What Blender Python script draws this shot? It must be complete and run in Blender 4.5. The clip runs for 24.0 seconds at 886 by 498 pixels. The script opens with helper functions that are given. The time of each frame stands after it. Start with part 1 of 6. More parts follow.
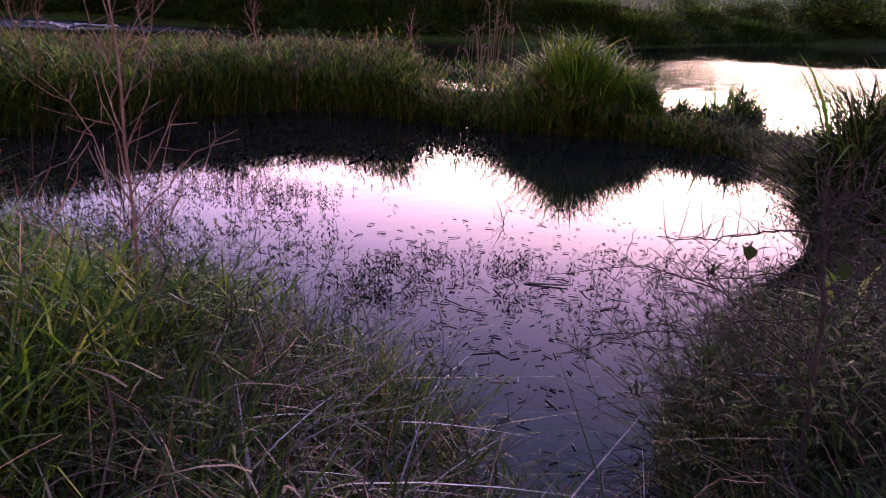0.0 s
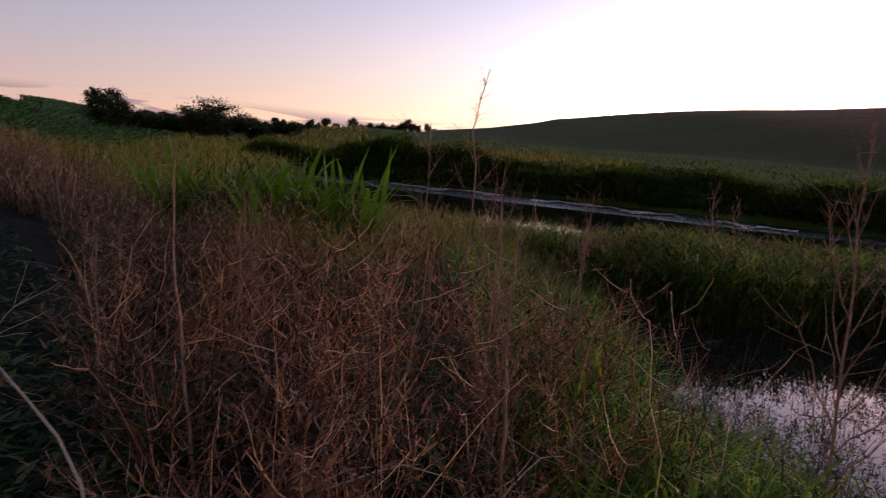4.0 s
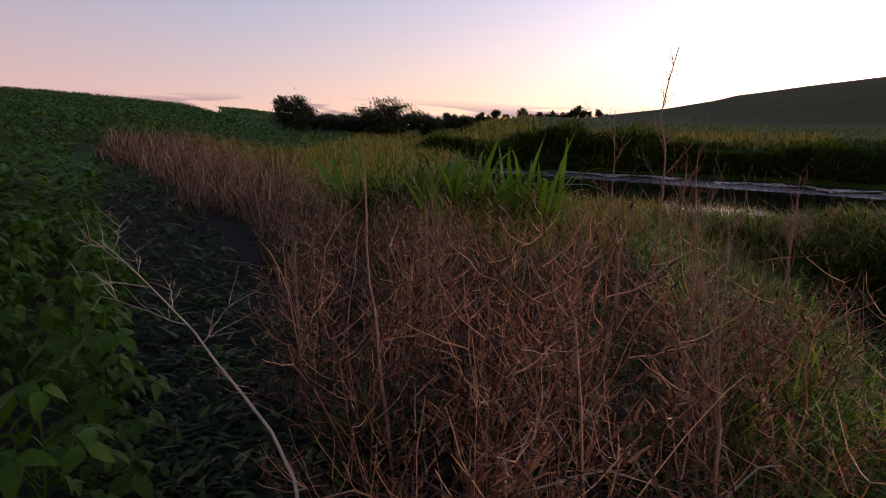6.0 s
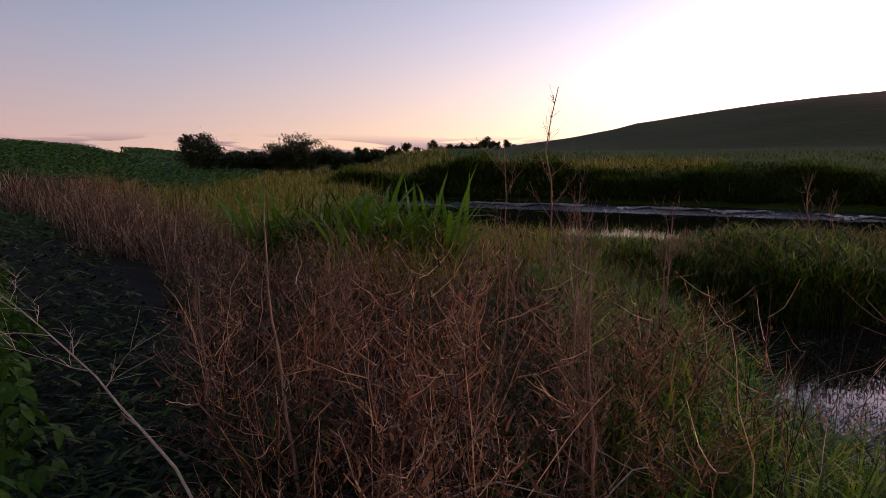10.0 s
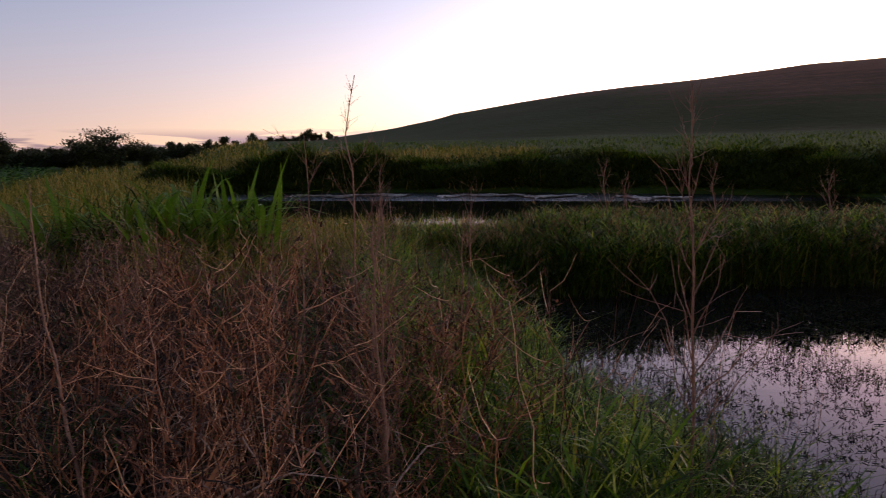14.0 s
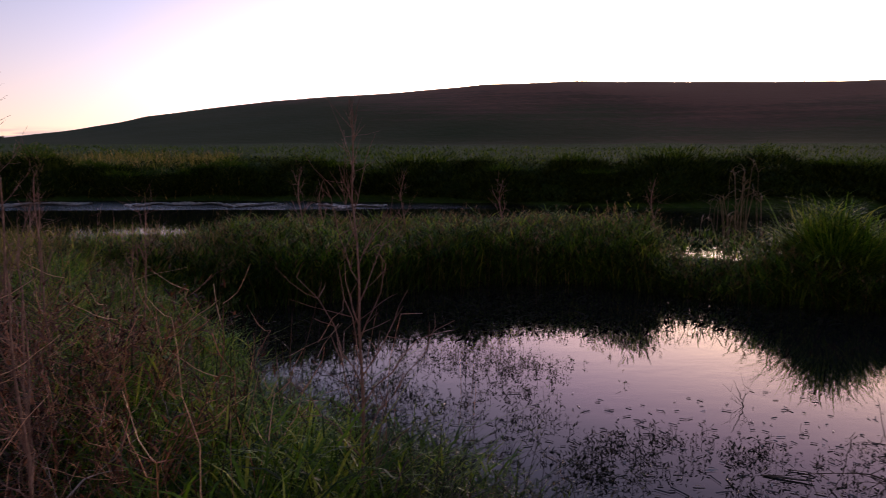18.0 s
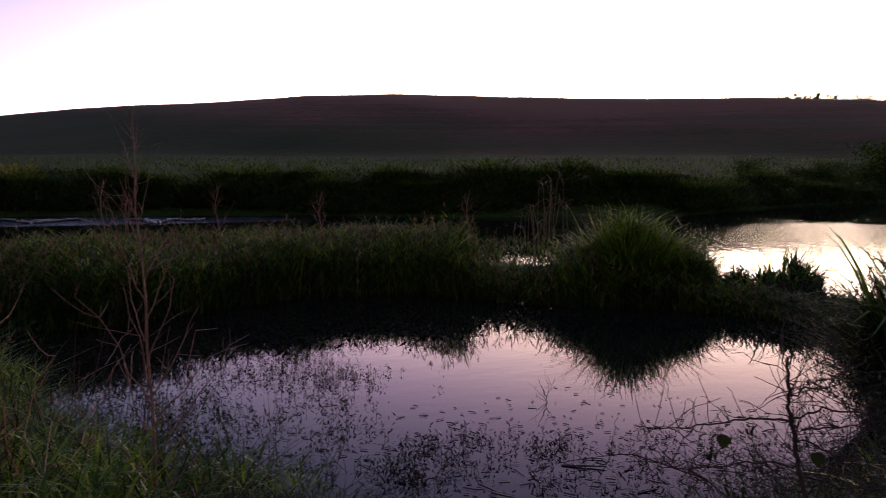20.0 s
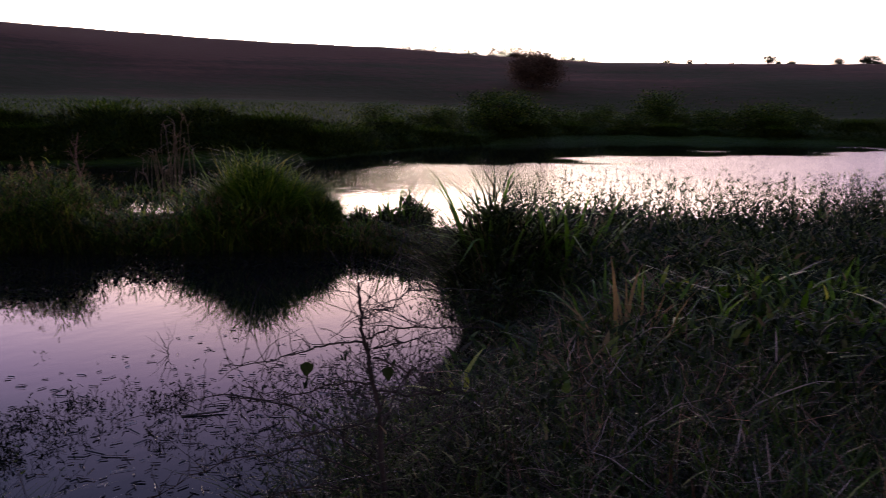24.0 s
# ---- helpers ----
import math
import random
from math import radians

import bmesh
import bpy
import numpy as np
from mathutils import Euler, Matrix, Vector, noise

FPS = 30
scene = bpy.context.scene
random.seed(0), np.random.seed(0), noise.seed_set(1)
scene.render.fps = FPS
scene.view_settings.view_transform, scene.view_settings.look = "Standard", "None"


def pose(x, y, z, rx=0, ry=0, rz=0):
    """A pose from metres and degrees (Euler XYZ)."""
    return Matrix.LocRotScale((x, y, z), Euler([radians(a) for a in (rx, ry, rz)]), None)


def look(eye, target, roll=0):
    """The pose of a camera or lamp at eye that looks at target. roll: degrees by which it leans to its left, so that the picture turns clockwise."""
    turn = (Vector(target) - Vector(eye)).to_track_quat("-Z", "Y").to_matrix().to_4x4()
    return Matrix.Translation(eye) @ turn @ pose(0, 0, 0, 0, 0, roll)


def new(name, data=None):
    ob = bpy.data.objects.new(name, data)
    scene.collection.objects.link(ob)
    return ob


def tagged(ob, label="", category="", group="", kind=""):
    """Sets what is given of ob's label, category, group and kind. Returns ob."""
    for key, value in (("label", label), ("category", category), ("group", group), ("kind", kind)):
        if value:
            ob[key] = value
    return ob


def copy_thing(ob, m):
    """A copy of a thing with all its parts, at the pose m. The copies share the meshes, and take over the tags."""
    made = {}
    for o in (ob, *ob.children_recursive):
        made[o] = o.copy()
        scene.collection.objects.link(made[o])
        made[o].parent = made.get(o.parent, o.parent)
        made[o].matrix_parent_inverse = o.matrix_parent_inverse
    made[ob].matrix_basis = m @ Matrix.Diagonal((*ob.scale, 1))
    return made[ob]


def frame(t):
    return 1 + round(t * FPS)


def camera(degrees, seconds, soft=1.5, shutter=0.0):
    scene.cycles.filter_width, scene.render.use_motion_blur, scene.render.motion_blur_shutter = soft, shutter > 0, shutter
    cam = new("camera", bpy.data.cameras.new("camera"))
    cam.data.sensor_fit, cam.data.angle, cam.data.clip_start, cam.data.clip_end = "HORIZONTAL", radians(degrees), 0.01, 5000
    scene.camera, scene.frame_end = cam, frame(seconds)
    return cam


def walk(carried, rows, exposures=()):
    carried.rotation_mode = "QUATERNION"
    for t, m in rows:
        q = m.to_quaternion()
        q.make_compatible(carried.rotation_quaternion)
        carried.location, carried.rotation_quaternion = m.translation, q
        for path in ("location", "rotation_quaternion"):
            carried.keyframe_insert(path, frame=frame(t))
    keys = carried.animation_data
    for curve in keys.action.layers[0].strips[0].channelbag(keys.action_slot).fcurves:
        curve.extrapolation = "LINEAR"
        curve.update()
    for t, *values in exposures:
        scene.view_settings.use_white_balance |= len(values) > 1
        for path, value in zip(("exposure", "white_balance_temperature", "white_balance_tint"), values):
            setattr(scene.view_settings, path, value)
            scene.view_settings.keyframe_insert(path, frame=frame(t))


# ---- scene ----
# ---- camera and walk ----
cam = camera(60.2, 24.0, 0.85, 0.4)
PATH = [
    (0, (0.047, 0.578, 1.78), (0.817, 2.31, 1.144), 3.4),
    (0.5, (0.049, 0.541, 1.829), (0.76, 2.338, 1.312), 2.3),
    (1, (0.106, 0.468, 1.925), (0.805, 2.335, 1.767), 0.9),
    (1.5, (0.155, 0.469, 1.934), (0.879, 2.333, 1.938), 0.8),
    (2, (-0.007, 0.585, 1.954), (0.56, 2.503, 1.953), 0.3),
    (2.5, (-0.071, 0.663, 1.916), (-0.268, 2.642, 1.707), -1.3),
    (3, (-0.105, 0.572, 1.92), (-0.66, 2.479, 1.687), -1.5),
    (3.4, (-0.126, 0.416, 1.884), (-0.774, 2.295, 1.657), 1.5),
    (5.5, (-0.257, 0.439, 1.891), (-1.357, 2.07, 1.529), 4.9),
    (6, (-0.261, 0.453, 1.888), (-1.436, 2.041, 1.573), 1.7),
    (6.5, (-0.211, 0.391, 1.909), (-1.432, 1.958, 1.676), -0.4),
    (7, (-0.213, 0.401, 1.901), (-1.444, 1.961, 1.673), -1.2),
    (7.5, (-0.229, 0.421, 1.889), (-1.458, 1.982, 1.662), -0.9),
    (8, (-0.185, 0.39, 1.902), (-1.362, 1.991, 1.675), -0.1),
    (8.5, (-0.151, 0.394, 1.915), (-1.19, 2.088, 1.691), 0.2),
    (9, (-0.136, 0.378, 1.919), (-1.161, 2.081, 1.695), 0.3),
    (9.5, (-0.115, 0.35, 1.923), (-1.118, 2.065, 1.7), 0.4),
    (11.5, (-0.058, 0.373, 1.903), (-1.055, 2.088, 1.652), -0.9),
    (12, (-0.041, 0.373, 1.904), (-1.006, 2.107, 1.654), -1.1),
    (12.5, (-0.025, 0.386, 1.905), (-0.911, 2.162, 1.654), -0.9),
    (13, (-0.009, 0.399, 1.903), (-0.812, 2.213, 1.652), -1.1),
    (13.5, (0.012, 0.405, 1.901), (-0.679, 2.265, 1.648), -1.1),
    (14, (0.026, 0.407, 1.9), (-0.563, 2.302, 1.647), -1.1),
    (14.5, (0.043, 0.417, 1.898), (-0.435, 2.342, 1.645), -0.9),
    (15.5, (0.065, 0.391, 1.906), (-0.243, 2.351, 1.649), -0.7),
    (16, (0.081, 0.404, 1.905), (-0.145, 2.374, 1.649), -0.5),
    (16.5, (0.1, 0.405, 1.909), (-0.021, 2.385, 1.655), -0.2),
    (17, (0.111, 0.399, 1.912), (0.093, 2.383, 1.66), 0.0),
    (17.5, (0.13, 0.394, 1.91), (0.184, 2.378, 1.665), -0.1),
    (18, (0.151, 0.387, 1.913), (0.317, 2.366, 1.674), 0.1),
    (18.5, (0.173, 0.377, 1.916), (0.456, 2.344, 1.687), 0.1),
    (20.5, (0.29, 0.3, 1.915), (0.998, 2.158, 1.698), 0.2),
    (21, (0.313, 0.291, 1.917), (1.123, 2.103, 1.675), 0.3),
    (21.5, (0.349, 0.286, 1.906), (1.251, 2.049, 1.626), -0.2),
    (22, (0.383, 0.308, 1.888), (1.369, 2.019, 1.571), -0.0),
    (22.5, (0.401, 0.296, 1.883), (1.477, 1.947, 1.543), 0.1),
    (23, (0.424, 0.288, 1.88), (1.595, 1.872, 1.536), -0.2),
    (23.5, (0.441, 0.277, 1.88), (1.704, 1.79, 1.538), -0.1),
    (24, (0.437, 0.239, 1.889), (1.813, 1.649, 1.547), 0.9),
]
EXPO = [(0, 1.52, 6500, 52), (0.4, 1.42, 6500, 52), (0.75, 0.5, 6300, 36), (1.0, -0.25, 6300, 28), (1.5, -1.9, 5900, 18), (2.0, -2.1, 5200, 13),
        (2.3, -0.9, 6000, 14), (2.7, 0.0, 6800, 13), (3.0, 0.13, 7300, 14), (5.5, 0.62, 7900, 17), (6.0, 0.62, 7900, 17), (7.0, 0.45, 7850, 17), (8.0, 0.36, 7850, 17), (12.0, 0.38, 7800, 17), (14.0, 0.4, 7600, 15),
        (16.0, 0.46, 7400, 17), (17.0, 0.31, 7200, 19), (18.5, 0.02, 6900, 24), (21.0, -0.15, 6250, 30), (24.0, -0.05, 6100, 30)]
walk(cam, [(t, look(e, g, r)) for t, e, g, r in PATH], EXPO)

def ramp(nodes, stops):
    r = nodes.new("ShaderNodeValToRGB")
    els = r.color_ramp.elements
    while len(els) < len(stops):
        els.new(0.5)
    for e, (p, c) in zip(els, stops):
        e.position, e.color = p, (*c, 1)
    return r


# ---- world, sun ----
SUN_AZ, SUN_EL = 38.0, 1.5
world = bpy.data.worlds.new("dusk_sky")
scene.world = world
world.use_nodes = True
wn, wl = world.node_tree.nodes, world.node_tree.links
wn.clear()
sky = wn.new("ShaderNodeTexSky")
sky.sky_type = "NISHITA"
sky.sun_disc = False
sky.sun_elevation, sky.sun_rotation = radians(SUN_EL), radians(SUN_AZ)
sky.air_density, sky.dust_density, sky.ozone_density = 1.0, 2.0, 3.0


def wnode(kind, **sets):
    n = wn.new(kind)
    for k, v in sets.items():
        if k == "op":
            n.operation = v
        else:
            n.inputs[int(k[1:])].default_value = v
    return n


# afterglow: a flat dome of light over the place where the sun went down
w_co = wn.new("ShaderNodeTexCoord")
w_flat = wnode("ShaderNodeVectorMath", op="MULTIPLY", i1=(1, 1, 2.7))
w_norm = wnode("ShaderNodeVectorMath", op="NORMALIZE")
w_dot = wnode("ShaderNodeVectorMath", op="DOT_PRODUCT", i1=(math.sin(radians(SUN_AZ)), math.cos(radians(SUN_AZ)), 0.0))
w_acos = wnode("ShaderNodeMath", op="ARCCOSINE")
w_deg = wnode("ShaderNodeMath", op="DIVIDE", i1=math.pi)
wl.new(w_co.outputs["Generated"], w_flat.inputs[0])
wl.new(w_flat.outputs[0], w_norm.inputs[0])
wl.new(w_norm.outputs[0], w_dot.inputs[0])
wl.new(w_dot.outputs["Value"], w_acos.inputs[0])
wl.new(w_acos.outputs[0], w_deg.inputs[0])
w_hue = ramp(wn, [(0.0, (1.0, 0.84, 0.60)), (0.13, (1.0, 0.80, 0.56)), (0.19, (1.0, 0.69, 0.60)), (0.25, (0.80, 0.58, 0.86)), (0.33, (0.45, 0.56, 0.97)), (0.5, (0.31, 0.52, 0.94)), (0.62, (0.42, 0.48, 0.78)), (0.8, (0.66, 0.45, 0.48))])
wl.new(w_deg.outputs[0], w_hue.inputs[0])
w_m = wnode("ShaderNodeMath", op="MULTIPLY", i1=-11.5)
w_e = wnode("ShaderNodeMath", op="EXPONENT")
w_amp = wnode("ShaderNodeMath", op="MULTIPLY_ADD", i1=28.0, i2=0.40)
wl.new(w_deg.outputs[0], w_m.inputs[0])
wl.new(w_m.outputs[0], w_e.inputs[0])
wl.new(w_e.outputs[0], w_amp.inputs[0])
# a warm band low round the horizon
w_sep = wn.new("ShaderNodeSeparateXYZ")
wl.new(w_co.outputs["Generated"], w_sep.inputs[0])
w_el = wnode("ShaderNodeMath", op="MULTIPLY", i1=-7.5)
w_ab = wnode("ShaderNodeMath", op="ABSOLUTE")
w_band = wnode("ShaderNodeMath", op="EXPONENT")
wl.new(w_sep.outputs["Z"], w_ab.inputs[0])
wl.new(w_ab.outputs[0], w_el.inputs[0])
wl.new(w_el.outputs[0], w_band.inputs[0])
w_bw = wnode("ShaderNodeMath", op="MULTIPLY", i1=1.0)
wl.new(w_band.outputs[0], w_bw.inputs[0])
w_bs = ramp(wn, [(0.3, (1, 1, 1)), (0.58, (0.72, 0.72, 0.72))])
wl.new(w_deg.outputs[0], w_bs.inputs[0])
wl.new(w_bs.outputs[0], w_bw.inputs[1])
w_warm = wn.new("ShaderNodeMix")
w_warm.data_type = "RGBA"
w_wc = ramp(wn, [(0.18, (1.0, 0.84, 0.55)), (0.3, (1.0, 0.74, 0.40)), (0.42, (1.0, 0.65, 0.38)), (0.56, (1.0, 0.60, 0.46))])
wl.new(w_deg.outputs[0], w_wc.inputs[0])
wl.new(w_wc.outputs[0], w_warm.inputs["B"])
wl.new(w_bw.outputs[0], w_warm.inputs["Factor"])
wl.new(w_hue.outputs[0], w_warm.inputs["A"])
glow_bg = wn.new("ShaderNodeBackground")
# small low purple-grey clouds away from the glow
w_cs = wnode("ShaderNodeVectorMath", op="MULTIPLY", i1=(9.0, 9.0, 95.0))
w_cn = wn.new("ShaderNodeTexNoise")
w_cn.inputs["Scale"].default_value, w_cn.inputs["Detail"].default_value = 1.0, 3
wl.new(w_co.outputs["Generated"], w_cs.inputs[0])
wl.new(w_cs.outputs[0], w_cn.inputs["Vector"])
w_cr = ramp(wn, [(0.47, (0, 0, 0)), (0.53, (1, 1, 1))])
wl.new(w_cn.outputs["Fac"], w_cr.inputs[0])
w_cb = ramp(wn, [(0.004, (0, 0, 0)), (0.013, (1, 1, 1)), (0.02, (1, 1, 1)), (0.034, (0, 0, 0))])
wl.new(w_sep.outputs["Z"], w_cb.inputs[0])
w_ca = ramp(wn, [(0.27, (0, 0, 0)), (0.33, (1, 1, 1)), (0.52, (1, 1, 1)), (0.6, (0, 0, 0))])
wl.new(w_deg.outputs[0], w_ca.inputs[0])
w_c1 = wnode("ShaderNodeMath", op="MULTIPLY")
w_c2 = wnode("ShaderNodeMath", op="MULTIPLY")
wl.new(w_cr.outputs[0], w_c1.inputs[0])
wl.new(w_cb.outputs[0], w_c1.inputs[1])
wl.new(w_c1.outputs[0], w_c2.inputs[0])
wl.new(w_ca.outputs[0], w_c2.inputs[1])
w_cloud = wn.new("ShaderNodeMix")
w_cloud.data_type = "RGBA"
w_cloud.inputs["B"].default_value = (0.38, 0.29, 0.36, 1)
wl.new(w_c2.outputs[0], w_cloud.inputs["Factor"])
wl.new(w_warm.outputs["Result"], w_cloud.inputs["A"])
wl.new(w_cloud.outputs["Result"], glow_bg.inputs["Color"])
# the sky dims overhead; opposite the glow stands the pink counter-twilight
w_top = wn.new("ShaderNodeMapRange")
w_top.interpolation_type = "SMOOTHSTEP"
for k, v in zip(("From Min", "From Max", "To Min", "To Max"), (0.08, 0.5, 1.0, 0.42)):
    w_top.inputs[k].default_value = v
w_back = wn.new("ShaderNodeMapRange")
w_back.interpolation_type = "SMOOTHSTEP"
for k, v in zip(("From Min", "From Max", "To Min", "To Max"), (0.62, 0.80, 1.0, 2.3)):
    w_back.inputs[k].default_value = v
w_dim = wnode("ShaderNodeMath", op="MULTIPLY")
w_str = wnode("ShaderNodeMath", op="MULTIPLY")
wl.new(w_sep.outputs["Z"], w_top.inputs["Value"])
wl.new(w_deg.outputs[0], w_back.inputs["Value"])
wl.new(w_top.outputs[0], w_dim.inputs[0])
wl.new(w_back.outputs[0], w_dim.inputs[1])
wl.new(w_amp.outputs[0], w_str.inputs[0])
wl.new(w_dim.outputs[0], w_str.inputs[1])
w_low = wnode("ShaderNodeMath", op="MULTIPLY_ADD", i1=0.4, i2=1.0)
w_all = wnode("ShaderNodeMath", op="MULTIPLY")
wl.new(w_band.outputs[0], w_low.inputs[0])
wl.new(w_str.outputs[0], w_all.inputs[0])
wl.new(w_low.outputs[0], w_all.inputs[1])
wl.new(w_all.outputs[0], glow_bg.inputs["Strength"])
sky_bg = wn.new("ShaderNodeBackground")
sky_bg.inputs["Strength"].default_value = 0.08
sky_sum = wn.new("ShaderNodeAddShader")
sky_out = wn.new("ShaderNodeOutputWorld")
wl.new(sky.outputs[0], sky_bg.inputs["Color"])
wl.new(sky_bg.outputs[0], sky_sum.inputs[0])
wl.new(glow_bg.outputs[0], sky_sum.inputs[1])
wl.new(sky_sum.outputs[0], sky_out.inputs["Surface"])
sun = new("sun", bpy.data.lights.new("sun", "SUN"))
sun.data.energy, sun.data.angle, sun.data.color = 2.0, radians(0.5), (1.0, 0.72, 0.45)
sa, se = radians(SUN_AZ), radians(SUN_EL)
sun.matrix_world = look((0, 0, 60), (-math.sin(sa) * 100 * math.cos(se), -math.cos(sa) * 100 * math.cos(se), 60 - 100 * math.sin(se)))

# ---- materials ----
def mat_new(name):
    m = bpy.data.materials.new(name)
    m.use_nodes = True
    nt = m.node_tree
    nt.nodes.clear()
    return m, nt.nodes, nt.links


def plant_mat(name, stops, rough=0.6, through_light=0.3, patch=0.6, gloss=0.22):
    """Leaf or straw: a colour for every blade, blotches along it, and light that comes through."""
    m, n, l = mat_new(name)
    geo = n.new("ShaderNodeNewGeometry")
    cr = ramp(n, stops)
    l.new(geo.outputs["Random Per Island"], cr.inputs[0])
    co = n.new("ShaderNodeTexCoord")
    big = n.new("ShaderNodeTexNoise")
    big.inputs["Scale"].default_value, big.inputs["Detail"].default_value = 1.1, 3
    fine = n.new("ShaderNodeTexNoise")
    fine.inputs["Scale"].default_value, fine.inputs["Detail"].default_value = 60, 2
    l.new(co.outputs["Object"], big.inputs["Vector"])
    l.new(co.outputs["Object"], fine.inputs["Vector"])
    add = n.new("ShaderNodeMath")
    add.operation = "ADD"
    l.new(big.outputs["Fac"], add.inputs[0])
    l.new(fine.outputs["Fac"], add.inputs[1])
    mr = n.new("ShaderNodeMapRange")
    mr.inputs["From Min"].default_value, mr.inputs["From Max"].default_value = 0.6, 1.4
    mr.inputs["To Min"].default_value, mr.inputs["To Max"].default_value = 1 - patch, 1 + patch * 0.6
    l.new(add.outputs[0], mr.inputs["Value"])
    mul = n.new("ShaderNodeMix")
    mul.data_type, mul.blend_type = "RGBA", "MULTIPLY"
    mul.inputs["Factor"].default_value = 1
    l.new(cr.outputs[0], mul.inputs["A"])
    l.new(mr.outputs[0], mul.inputs["B"])
    pb = n.new("ShaderNodeBsdfPrincipled")
    pb.inputs["Roughness"].default_value = rough
    pb.inputs["Specular IOR Level"].default_value = gloss
    l.new(mul.outputs["Result"], pb.inputs["Base Color"])
    tr = n.new("ShaderNodeBsdfTranslucent")
    l.new(mul.outputs["Result"], tr.inputs["Color"])
    mx = n.new("ShaderNodeMixShader")
    mx.inputs[0].default_value = through_light
    l.new(pb.outputs[0], mx.inputs[1])
    l.new(tr.outputs[0], mx.inputs[2])
    out = n.new("ShaderNodeOutputMaterial")
    l.new(mx.outputs[0], out.inputs["Surface"])
    return m


def solid_mat(name, stops, scale=4.0, rough=0.9, bump=0.4, fine_scale=40.0):
    """Soil, bark or far slopes: two scales of noise through a colour ramp, with relief."""
    m, n, l = mat_new(name)
    co = n.new("ShaderNodeTexCoord")
    a = n.new("ShaderNodeTexNoise")
    a.inputs["Scale"].default_value, a.inputs["Detail"].default_value = scale, 6
    b = n.new("ShaderNodeTexNoise")
    b.inputs["Scale"].default_value, b.inputs["Detail"].default_value = fine_scale, 4
    l.new(co.outputs["Object"], a.inputs["Vector"])
    l.new(co.outputs["Object"], b.inputs["Vector"])
    mixf = n.new("ShaderNodeMix")
    mixf.inputs["Factor"].default_value = 0.45
    l.new(a.outputs["Fac"], mixf.inputs["A"])
    l.new(b.outputs["Fac"], mixf.inputs["B"])
    cr = ramp(n, stops)
    l.new(mixf.outputs["Result"], cr.inputs[0])
    bp = n.new("ShaderNodeBump")
    bp.inputs["Strength"].default_value = bump
    bp.inputs["Distance"].default_value = 0.3 / scale
    l.new(mixf.outputs["Result"], bp.inputs["Height"])
    pb = n.new("ShaderNodeBsdfPrincipled")
    pb.inputs["Roughness"].default_value = rough
    pb.inputs["Specular IOR Level"].default_value = 0.2
    l.new(cr.outputs[0], pb.inputs["Base Color"])
    l.new(bp.outputs[0], pb.inputs["Normal"])
    out = n.new("ShaderNodeOutputMaterial")
    l.new(pb.outputs[0], out.inputs["Surface"])
    return m


